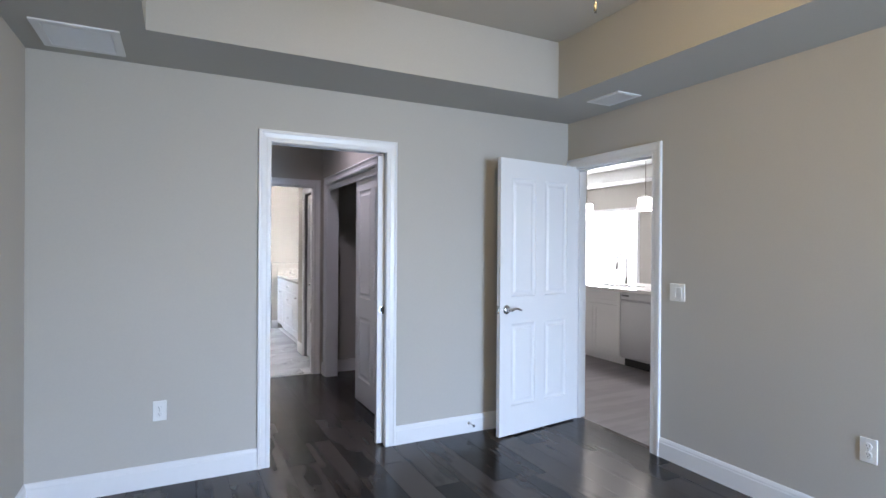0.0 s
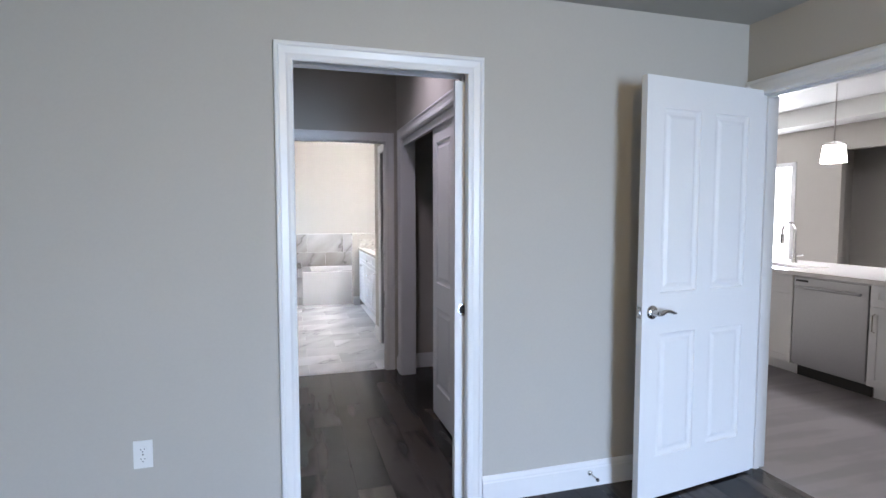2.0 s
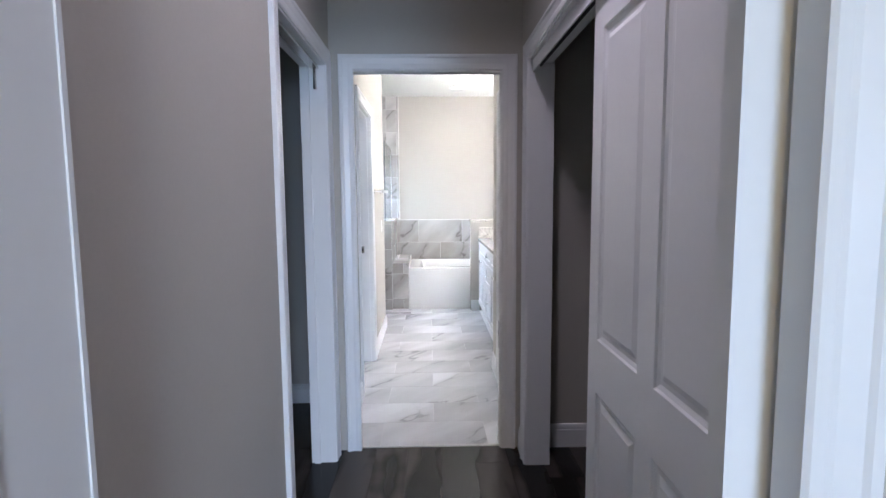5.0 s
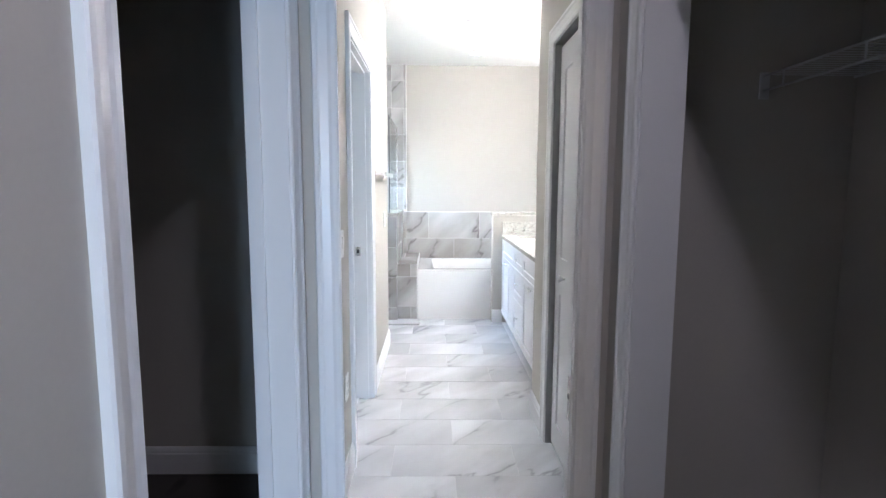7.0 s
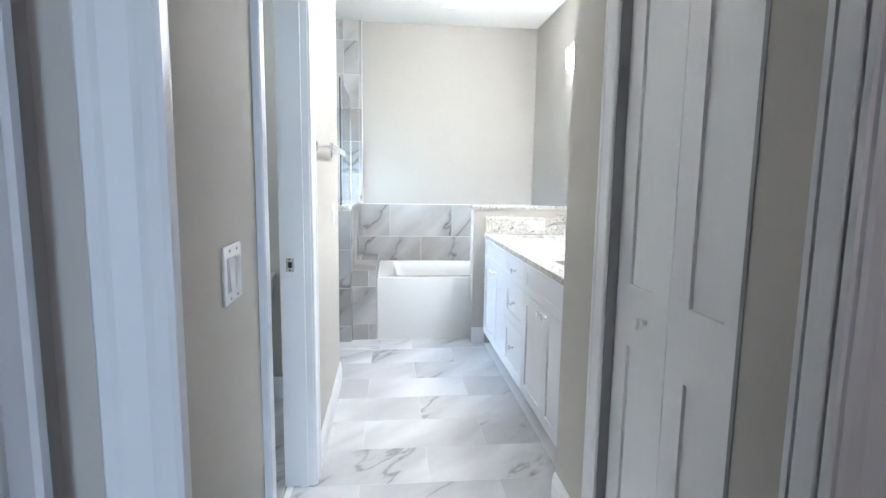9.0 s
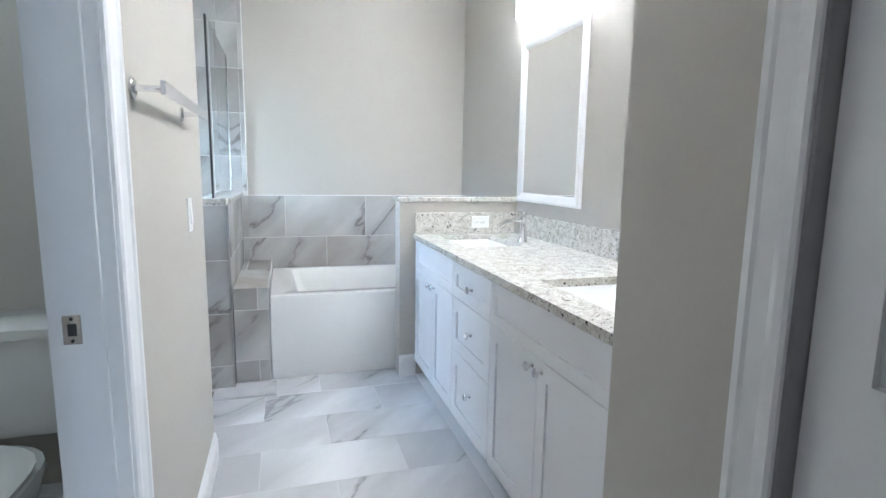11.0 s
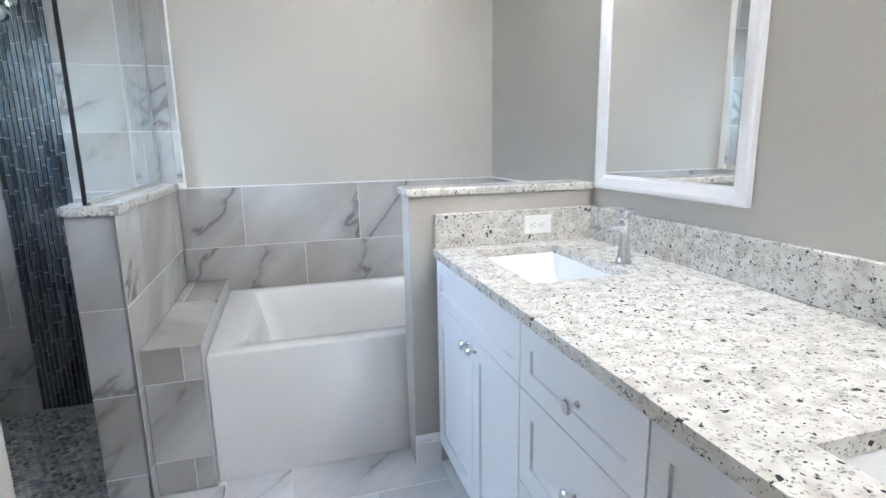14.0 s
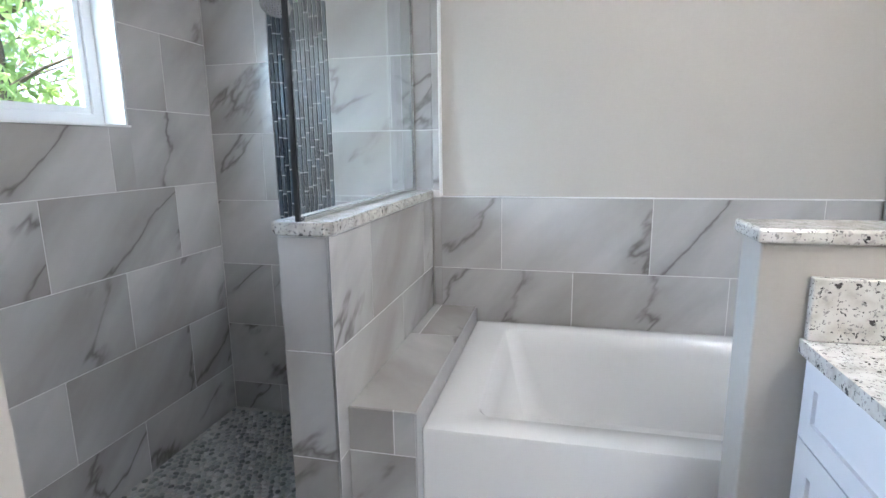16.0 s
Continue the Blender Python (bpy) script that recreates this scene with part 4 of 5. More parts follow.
part("drain", lathe([(0.03, 0), (0.03, 0.004), (0.02, 0.006)], (1.78, 10.72, 0.125), "z", 20), "chrome", tub, smooth=True)

sp = thing("shower_half_wall", (0.3, 10.6, 0), "marble-tiled half wall with granite cap and clear glass", "half wall")
part("core", box(0.245, 0.358, 10.142, 11.19, 0, 1.066), "grout", sp)
bm = bmesh.new()
for p in [(0.215, 10.115), (0.385, 10.115), (0.385, 11.17), (0.215, 11.17)]:
    bm.verts.new((*p, 1.067))
f = bm.faces.new(bm.verts[:])
ex = bmesh.ops.extrude_face_region(bm, geom=[f])
bmesh.ops.translate(bm, verts=[v for v in ex["geom"] if isinstance(v, bmesh.types.BMVert)], vec=(0, 0, 0.033))
bmesh.ops.bevel(bm, geom=[e for e in bm.edges if abs(e.verts[0].co.z - e.verts[1].co.z) > 0.02 and e.verts[0].co.y < 10.2], offset=0.02, segments=3, affect="EDGES")
bmesh.ops.bevel(bm, geom=[e for e in bm.edges if abs(e.verts[0].co.z - e.verts[1].co.z) < 0.001], offset=0.004, segments=2, affect="EDGES")
part("cap", bm, "granite", sp, "speckled granite cap")
part("corner_trim", box(0.3715, 0.3745, 10.1265, 10.1295, 0, 1.066), "trim_grey", sp, "slim grey tile edge trim")

gp = thing("shower_glass_panel", (0.302, 10.6, 1.10), "frameless clear glass shower panel on the half wall", "glass panel")
pane = part("pane", box(0.297, 0.307, 10.118, 11.148, 1.1035, 2.05, 0.001), "clear_glass", gp)
pane.visible_shadow = False
part("edge_seal", box(0.2965, 0.3075, 10.109, 10.1175, 1.1035, 2.05), "black", gp, "dark polished glass edge")
part("bottom_channel", box(0.292, 0.312, 10.13, 11.148, 1.1005, 1.112), "nickel", gp, "slim metal channel")
part("wall_channel", box(0.292, 0.312, 11.136, 11.148, 1.113, 2.05), "nickel", gp, "slim metal channel")

ledge = thing("tub_ledge", (0.48, 10.7, 0), "marble-tiled ledge between half wall and tub", "ledge")
part("core", box(0.376, 0.562, 10.20, 11.19, 0, 0.566), "grout", ledge)
part("edge_trim", box(0.5665, 0.571, 10.188, 11.176, 0, 0.579), "trim_grey", ledge, "slim grey tile edge trim")

plinth = thing("tile_threshold", (0.43, 10.08, 0), "low marble-tiled step at the foot of the half wall", "threshold")
part("step", box(0.262, 0.60, 9.985, 10.185, -0.003, 0.016, 0.003), "marble_floor", plinth)
edge = thing("floor_edge_strip", (0.25, 9.8, 0), "dark metal edge strip at the shower floor", "edge strip")
part("strip", box(0.248, 0.258, 9.405, 10.125, -0.03, 0.003), "nickel", edge)

sh = thing("shower_fixture", (-0.19, 11.1, 1.9), "chrome round shower head on a wall arm", "shower head")
part("flange", lathe([(0.03, 0), (0.028, 0.006), (0.012, 0.012)], (-0.19, 11.13, 1.915), "-y", 20), "chrome", sh, smooth=True)
part("arm", tube([(-0.19, 11.13, 1.915), (-0.19, 11.05, 1.915), (-0.19, 10.99, 1.895), (-0.19, 10.965, 1.865)], 0.010, 10), "chrome", sh, smooth=True)
bm = lathe([(0.014, 0.045), (0.018, 0.03), (0.03, 0.02), (0.056, 0.008), (0.060, -0.002), (0.057, -0.008), (0.050, -0.008)], (0, 0, 0), "z", 28)
bmesh.ops.transform(bm, matrix=pose(-0.19, 10.945, 1.83, -28, 0, 0), verts=bm.verts)
hd = part("head", bm, "chrome", sh, smooth=True)
bm = bmesh.new()
for r, n in ((0.012, 6), (0.026, 12), (0.040, 18)):
    for k in range(n):
        a = 2 * math.pi * k / n
        lathe([(0.0028, -0.0115), (0.0028, -0.006)], (r * math.cos(a), r * math.sin(a), 0), "z", 6, bm=bm)
bmesh.ops.transform(bm, matrix=pose(-0.19, 10.945, 1.83, -28, 0, 0), verts=bm.verts)
part("nozzles", bm, "shade_and_fitting_grey", hd, "grey rubber nozzles")

tb = thing("towel_bar", (0.42, 8.68, 1.43), "square chrome towel bar on the wall", "towel bar")
part("bar", box(0.414, 0.424, 8.33, 9.035, 1.425, 1.455, 0.001), "chrome", tb)
for y in (8.36, 8.957):
    p = part("post", tube([(0.356, y, 1.44), (0.415, y, 1.44)], 0.008, 10), "chrome", tb, smooth=True)
    part("flange", lathe([(0.024, 0.0), (0.024, 0.005), (0.018, 0.008)], (0.3505, y, 1.44), "x", 20), "chrome", p, smooth=True)

# ---- window and what is outside ----
win = tagged(thing("window_1", (-0.76, 10.2, 1.365), "white vinyl shower window with daylight", "window"), kind="structure")
bm = wall_mesh("y", -0.82, -0.775, 9.742, 10.668, 1.367, 1.948, [(9.79, 10.62, 1.415, 1.90)])
part("window_frame", bm, "vinyl_frame", win)
bm = wall_mesh("y", -0.81, -0.785, 9.792, 10.618, 1.417, 1.898, [(9.815, 10.595, 1.44, 1.875)])
part("sash", bm, "vinyl_frame", win)
gl = part("pane", box(-0.80, -0.795, 9.813, 10.597, 1.438, 1.877), "clear_glass", win)
gl.visible_shadow = False
bm = bmesh.new()
for dd in ((-0.773, -0.678, 9.742, 9.750, 1.375, 1.948), (-0.773, -0.678, 10.660, 10.668, 1.375, 1.948), (-0.773, -0.678, 9.742, 10.668, 1.940, 1.948), (-0.773, -0.664, 9.742, 10.668, 1.367, 1.375)):
    box(*dd, bm=bm)
part("window_sill", bm, "plate_white", win, "white reveal and sill")

material("grass", (0.05, 0.09, 0.025), 0.9, grain=0.3, scale=8, bump=0.5, blotch=0.2)
material("bark", (0.10, 0.075, 0.055), 0.9, grain=0.3, scale=20, bump=0.6)
material("leaf", (0.14, 0.22, 0.07), 0.5, grain=0.35, scale=4, blotch=0.3)
lt = MAT["leaf"].node_tree
through_leaf, both = lt.nodes.new("ShaderNodeBsdfTranslucent"), lt.nodes.new("ShaderNodeMixShader")
through_leaf.inputs["Color"].default_value = (0.58, 0.72, 0.30, 1)
both.inputs[0].default_value = 0.6
lt.links.new(lt.nodes["Principled BSDF"].outputs[0], both.inputs[1])
lt.links.new(through_leaf.outputs[0], both.inputs[2])
lt.links.new(both.outputs[0], lt.nodes["Material Output"].inputs["Surface"])
bm = bmesh.new()
R = 900
for x0, x1, y0, y1 in ((-R, -1.0, -R, R), (-1.0, R, 11.35, R), (-1.0, R, -R, -2.15), (8.55, R, -2.15, 11.35)):
    vs = [bm.verts.new(p) for p in ((x0, y0, -0.25), (x1, y0, -0.25), (x1, y1, -0.25), (x0, y1, -0.25))]
    bm.faces.new(vs)
tagged(part("ground", bm, "grass"), "green lawn outside the house", "ground", kind="structure")


def tree(x, y, h, spread, seed, leaves):
    rnd = random.Random(seed)
    t = thing("tree", (x, y, -0.25), "leafy green broadleaf tree outside the window", "tree", "trees outside")
    bm = tube([(x, y, -0.3), (x + 0.05, y, h * 0.3), (x - 0.03, y + 0.05, h * 0.6), (x, y, h * 0.9)], [0.16, 0.12, 0.08, 0.02], 8)
    for k in range(9):
        a, z = rnd.uniform(0, 6.28), h * rnd.uniform(0.2, 0.75)
        e = Vector((x + math.cos(a) * spread * 0.8, y + math.sin(a) * spread * 0.8, z + spread * rnd.uniform(0.2, 0.6)))
        tube([(x, y, z), (x + (e.x - x) * 0.5, y + (e.y - y) * 0.5, z + (e.z - z) * 0.6), e], [0.05, 0.03, 0.01], 5, bm=bm)
    part("trunk", bm, "bark", t)
    hubs = [Vector((x + rnd.gauss(0, spread * 0.42), y + rnd.gauss(0, spread * 0.42), h * rnd.uniform(0.12, 1.0))) for _ in range(34)]
    verts, faces = [], []
    for _ in range(leaves):
        c = rnd.choice(hubs) + Vector((rnd.gauss(0, 0.2), rnd.gauss(0, 0.2), rnd.gauss(0, 0.18)))
        r = Euler((rnd.uniform(-1.2, 1.2), rnd.uniform(-1.2, 1.2), rnd.uniform(0, 6.3))).to_matrix()
        s = rnd.uniform(0.07, 0.14)
        n = len(verts)
        verts += [tuple(c + r @ Vector(p) * s) for p in ((-0.9, 0, 0), (0, -0.4, 0.08), (1, 0, -0.1), (0, 0.4, 0.08))]
        faces.append((n, n + 1, n + 2, n + 3))
    me = bpy.data.meshes.new("crown")
    me.from_pydata(verts, [], faces)
    me.materials.append(MAT["leaf"])
    ob = new("crown", me)
    ob.parent = t
    ob.matrix_parent_inverse = Matrix.Translation((-x, -y, 0.25))


for k, (x, y, h, w) in enumerate(((-6.2, 13.2, 4.2, 1.5), (-7.5, 15.6, 4.8, 1.7), (-6.0, 16.6, 3.0, 1.2), (-9.5, 12.6, 3.6, 1.8), (-8.0, 18.5, 4.6, 1.8), (-11.0, 15.5, 5.0, 2.0), (-12.5, 19.5, 5.5, 2.2))):
    tree(x, y, h, w, k + 1, 2300)

# ---- toilet ----
tl = thing("toilet", (-0.2, 8.8, 0), "white porcelain two-piece toilet", "toilet")
bm = bmesh.new()
loft(bm, [rrect(bm, -0.205, 8.985, 0.36, 0.16, 0.05, 0.41), rrect(bm, -0.205, 8.985, 0.40, 0.185, 0.05, 0.46), rrect(bm, -0.205, 8.985, 0.445, 0.20, 0.04, 0.735)])
part("tank", bm, "porcelain", tl, smooth=True)
bm = bmesh.new()
loft(bm, [rrect(bm, -0.205, 8.98, 0.455, 0.215, 0.045, 0.736), rrect(bm, -0.205, 8.98, 0.47, 0.225, 0.05, 0.748), rrect(bm, -0.205, 8.98, 0.47, 0.225, 0.05, 0.768), rrect(bm, -0.205, 8.98, 0.43, 0.19, 0.05, 0.782)])
part("tank_lid", bm, "porcelain", tl, smooth=True)
bm = bmesh.new()
loft(bm, [rrect(bm, -0.205, 8.63, 0.24, 0.46, 0.10, 0.0), rrect(bm, -0.205, 8.63, 0.22, 0.44, 0.10, 0.06), rrect(bm, -0.205, 8.62, 0.22, 0.44, 0.10, 0.16), rrect(bm, -0.205, 8.58, 0.31, 0.56, 0.15, 0.30), rrect(bm, -0.205, 8.57, 0.36, 0.62, 0.175, 0.385), rrect(bm, -0.205, 8.57, 0.35, 0.61, 0.17, 0.40)])
part("bowl", bm, "porcelain", tl, smooth=True)
bm = bmesh.new()
loft(bm, [rrect(bm, -0.205, 8.55, 0.365, 0.50, 0.18, 0.401), rrect(bm, -0.205, 8.55, 0.375, 0.51, 0.185, 0.41), rrect(bm, -0.205, 8.55, 0.37, 0.505, 0.18, 0.420)])
part("seat", bm, "plate_white", tl, smooth=True)
bm = bmesh.new()
loft(bm, [rrect(bm, -0.205, 8.555, 0.365, 0.50, 0.18, 0.4235), rrect(bm, -0.205, 8.555, 0.37, 0.505, 0.18, 0.433), rrect(bm, -0.205, 8.56, 0.33, 0.46, 0.16, 0.446)])
part("seat_lid", bm, "plate_white", tl, smooth=True)
part("bolt_cap", lathe([(0.014, 0), (0.014, 0.012), (0.007, 0.02)], (-0.075, 8.70, 0.0), "z", 14), "porcelain", tl, smooth=True)

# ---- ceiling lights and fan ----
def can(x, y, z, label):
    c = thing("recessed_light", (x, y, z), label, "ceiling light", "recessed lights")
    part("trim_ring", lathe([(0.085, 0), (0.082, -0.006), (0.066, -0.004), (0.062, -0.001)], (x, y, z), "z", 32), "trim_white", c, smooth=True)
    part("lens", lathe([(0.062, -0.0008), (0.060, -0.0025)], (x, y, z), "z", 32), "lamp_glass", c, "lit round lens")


can(1.19, 10.62, BC, "white recessed ceiling light above the tub, lit")
can(0.98, 5.25, HC, "white recessed ceiling light in the hall, lit")
xf = thing("exhaust_fan", (1.15, 9.65, BC), "square white slotted exhaust fan grille on the ceiling", "exhaust fan")
part("cover", box(1.01, 1.29, 9.51, 9.79, BC - 0.018, BC - 0.0005, 0.006), "trim_white", xf)
for i in range(7):
    part("slot", box(1.04, 1.26, 9.545 + i * 0.032, 9.555 + i * 0.032, BC - 0.0195, BC - 0.017), "shade_and_fitting_grey", xf)
# fixtures added to go with the unseen fill lamps
can(0.85, 8.0, BC, "white recessed ceiling light added unseen in the bathroom passage, lit")
can(-0.3, 8.2, BC, "white recessed ceiling light added unseen in the toilet room, lit")
can(3.9, 5.2, 3.0, "white recessed ceiling light added unseen in the kitchen, lit")

fan = thing("ceiling_fan", (1.0, 2.0, TC), "ceiling fan with light globe and pull chain in the tray", "ceiling fan")
part("canopy", lathe([(0.07, 0), (0.065, -0.04), (0.02, -0.06)], (1.0, 2.0, TC + 0.0015), "z", 24), "nickel", fan, smooth=True)
part("downrod", tube([(1.0, 2.0, TC - 0.05), (1.0, 2.0, 2.66)], 0.012, 12), "nickel", fan)
part("motor", lathe([(0.03, 0.10), (0.10, 0.08), (0.12, 0.03), (0.10, -0.02), (0.05, -0.05)], (1.0, 2.0, 2.58), "z", 28), "nickel", fan, smooth=True)
for k in range(5):
    bm = box(0.12, 0.60, -0.06, 0.06, -0.004, 0.004, 0.003)
    bmesh.ops.transform(bm, matrix=pose(1.0, 2.0, 2.56, 0, 0, 72 * k + 20) @ pose(0, 0, 0, 10, 0, 0), verts=bm.verts)
    part("blade", bm, "bark", fan, "dark wooden blade")
part("globe", lathe([(0.05, 0.0), (0.085, -0.03), (0.09, -0.07), (0.07, -0.11), (0.02, -0.125)], (1.0, 2.0, 2.53), "z", 24), "lamp_glass", fan, "lit glass globe", smooth=True)
part("pull_chain", tube([(1.052, 2.04, 2.46), (1.052, 2.04, 2.15)], 0.0018, 6), "black", fan, "thin dark pull chain")
part("pull_knob", lathe([(0.004, 0.02), (0.006, 0.0), (0.003, -0.012)], (1.052, 2.04, 2.145), "z", 10), "black", fan)

# ---- kitchen seen through the doorway ----
def kitchen_front(parent, name, y0, y1, z0, z1, x=4.62):
    return front(parent, name, y0, y1, z0, z1, 0.055, x)


for y0, y1, label in ((5.44, 6.36, "white shaker kitchen sink cabinet with two doors"), (4.36, 4.80, "white shaker kitchen cabinet with drawer and door"), (6.362, 7.2, "white shaker kitchen cabinet with drawer and door"), (3.5, 4.358, "white shaker kitchen cabinet with drawer and door")):
    u = thing("kitchen_cabinet", (4.9, (y0 + y1) / 2, 0), label, "cabinet", "kitchen cabinets")
    part("body", box(4.622, 5.20, y0, y1, 0.10, 0.884), "cabinet_white", u)
    part("toe_kick", box(4.69, 4.705, y0, y1, 0, 0.10), "cabinet_white", u)
    drw = kitchen_front(u, "drawer", y0 + 0.002, y1 - 0.002, 0.715, 0.875)
    ym = (y0 + y1) / 2
    if y0 == 5.44:
        a = kitchen_front(u, "door", y0 + 0.002, ym - 0.002, 0.105, 0.71)
        kitchen_front(u, "door", ym + 0.002, y1 - 0.002, 0.105, 0.71)
    else:
        a = kitchen_front(u, "door", y0 + 0.002, y1 - 0.002, 0.105, 0.71)
        knob(drw, 4.601, ym, 0.795)
    part("handle", tube([(4.601, y1 - 0.04, 0.52), (4.575, y1 - 0.04, 0.53), (4.575, y1 - 0.04, 0.65), (4.601, y1 - 0.04, 0.66)], 0.005, 8), "nickel", a, "satin nickel bar handle")

dw = thing("dishwasher", (4.9, 5.12, 0), "stainless steel built-in dishwasher with bar handle", "dishwasher")
part("tub_body", box(4.63, 5.2, 4.805, 5.435, 0.10, 0.88), "steel", dw)
dr = part("door", box(4.600, 4.628, 4.81, 5.43, 0.125, 0.868, 0.004), "steel", dw, "brushed steel door")
part("handle", tube([(4.565, 4.85, 0.79), (4.565, 5.39, 0.79)], 0.011, 10), "steel", dr, "steel bar handle", smooth=True)
for y in (4.87, 5.37):
    part("handle_post", tube([(4.601, y, 0.79), (4.565, y, 0.79)], 0.008, 8), "steel", dr, smooth=True)
part("control_strip", box(4.597, 4.601, 5.30, 5.41, 0.832, 0.850), "slot_dark", dr, "dark display strip")
part("toe_panel", box(4.68, 4.69, 4.81, 5.43, 0, 0.12), "slot_dark", dw, "black toe panel")

kt = thing("kitchen_countertop", (5.2, 5.35, 0.885), "white quartz island countertop with a sink cutout", "countertop")
part("slab", flat_slab(4.585, 5.62, 3.45, 7.25, 0.885, 0.918, [(4.78, 5.18, 5.56, 6.24)]), "quartz", kt)
ks = thing("kitchen_sink", (4.98, 5.9, 0.7), "stainless steel undermount kitchen sink", "sink")
bm = bmesh.new()
loft(bm, [rrect(bm, 4.98, 5.90, 0.44, 0.72, 0.02, 0.884), rrect(bm, 4.98, 5.90, 0.39, 0.67, 0.03, 0.884), rrect(bm, 4.98, 5.90, 0.38, 0.66, 0.04, 0.72), rrect(bm, 4.98, 5.90, 0.30, 0.58, 0.05, 0.70)], first=False)
part("basin", bm, "steel", ks, smooth=True)
ib = thing("island_back_panel", (5.4, 5.35, 0), "white island back panel under the overhang", "island panel")
part("panel", box(5.21, 5.24, 3.5, 7.2, 0, 0.884), "cabinet_white", ib)

kf = thing("kitchen_faucet", (5.30, 6.0, 0.918), "chrome pull-down gooseneck kitchen faucet", "faucet")
kx, ky = 5.33, 6.05
part("base", lathe([(0.028, 0), (0.026, 0.01), (0.019, 0.03), (0.017, 0.10)], (kx, ky, 0.918), "z", 20), "chrome", kf, smooth=True)
neck = [(kx, ky, 1.01)] + [(kx, ky, 1.22)] + [(kx - 0.085 + 0.085 * math.cos(radians(a)), ky, 1.24 + 0.085 * math.sin(radians(a))) for a in range(0, 181, 20)] + [(kx - 0.17, ky, 1.20)]
part("neck", tube(neck, 0.012, 12), "chrome", kf, smooth=True)
part("spray_head", lathe([(0.017, 0), (0.021, -0.04), (0.019, -0.10)], (kx - 0.17, ky, 1.21), "z", 16), "shade_and_fitting_grey", kf, "dark spray head", smooth=True)
part("lever", tube([(kx, ky - 0.018, 0.985), (kx, ky - 0.10, 1.0)], 0.008, 8), "chrome", kf, smooth=True)


def pendant(x, y):
    p = thing("pendant_lamp", (x, y, 2.0), "pendant lamp with a tapered white glass shade, lit", "pendant lamp", "kitchen pendants")
    part("rod", tube([(x, y, 2.04), (x, y, 3.0)], 0.006, 8), "nickel", p)
    part("canopy", lathe([(0.06, 0), (0.058, -0.015), (0.01, -0.03)], (x, y, 2.998), "z", 20), "nickel", p, smooth=True)
    part("shade", lathe([(0.082, 2.03), (0.100, 1.87), (0.094, 1.87), (0.078, 2.02)], (x, y, 0), "z", 28), "lamp_glass", p, "lit white glass shade", smooth=True)
    part("ring", lathe([(0.014, 2.06), (0.084, 2.036), (0.086, 2.022), (0.083, 2.021)], (x, y, 0), "z", 28), "nickel", p, smooth=True)


pendant(5.076, 5.50)
pendant(5.076, 6.55)
gd = tagged(thing("door_1", (8.45, 9.5, 0), "bright glazed patio door in the kitchen wall", "patio door"), kind="structure")
part("door_frame", wall_mesh("y", 8.385, 8.42, 8.66, 10.36, 0.05, 2.26, [(8.735, 10.285, 0.10, 2.185)]), "trim_white", gd)
tagged(part("backdrop", box(9.0, 9.05, 9.05, 12.5, -0.2, 3.5), "daylight_sheet"), "bright daylight beyond the patio door", "backdrop", kind="structure")
bm = bmesh.new()
for dd in ((2.4, 8.4, 1.0, 1.5, 2.75, 3.0), (2.92, 3.3, 1.5, 10.5, 2.75, 3.0), (7.9, 8.4, 1.5, 10.5, 2.75, 3.0), (2.4, 8.4, 10.5, 11.0, 2.75, 3.0)):
    box(*dd, bm=bm)
tagged(part("ceiling_soffit", bm, "bath_ceiling_paint"), "white soffit round the kitchen tray ceiling", "ceiling", kind="structure")

# ---- pieces: planks, tiles, mosaic, pebbles ----
def tile_mesh(name, w, d, h, bev, mat, flip=False):
    """One flat piece with eased edges, centred, top at 0. flip: bevel on the top edges only."""
    me = bpy.data.meshes.new(name)
    b = bev
    v = [(sx * (w / 2 - i), sy * (d / 2 - i), z) for i, z in ((0, -h), (0, -b), (b, 0)) for sx, sy in ((-1, -1), (1, -1), (1, 1), (-1, 1))]
    f = [(8, 9, 10, 11)]
    for r in (0, 4):
        f += [(r + k, r + (k + 1) % 4, r + 4 + (k + 1) % 4, r + 4 + k) for k in range(4)]
    me.from_pydata(v, [], f)
    me.materials.append(MAT[mat])
    return me


CACHE = {}


def piece(name, u0, u1, v0, v1, frame_m, parent, mat, h=0.008, bev=0.0008, floor=False):
    """A rectangular piece laid between u0..u1 and v0..v1 on the plane of frame_m (its z is the way out)."""
    w, d = round(u1 - u0, 4), round(v1 - v0, 4)
    if w < 0.012 or d < 0.012:
        return
    key = (name, w, d, mat)
    if key not in CACHE:
        CACHE[key] = tile_mesh(name, w, d, h, bev, mat)
    ob = new(name, CACHE[key])
    ob.parent = parent
    ob.matrix_parent_inverse = Matrix.Translation(-ORIGIN[parent])
    ob.matrix_basis = frame_m @ Matrix.Translation(((u0 + u1) / 2, (v0 + v1) / 2, 0))


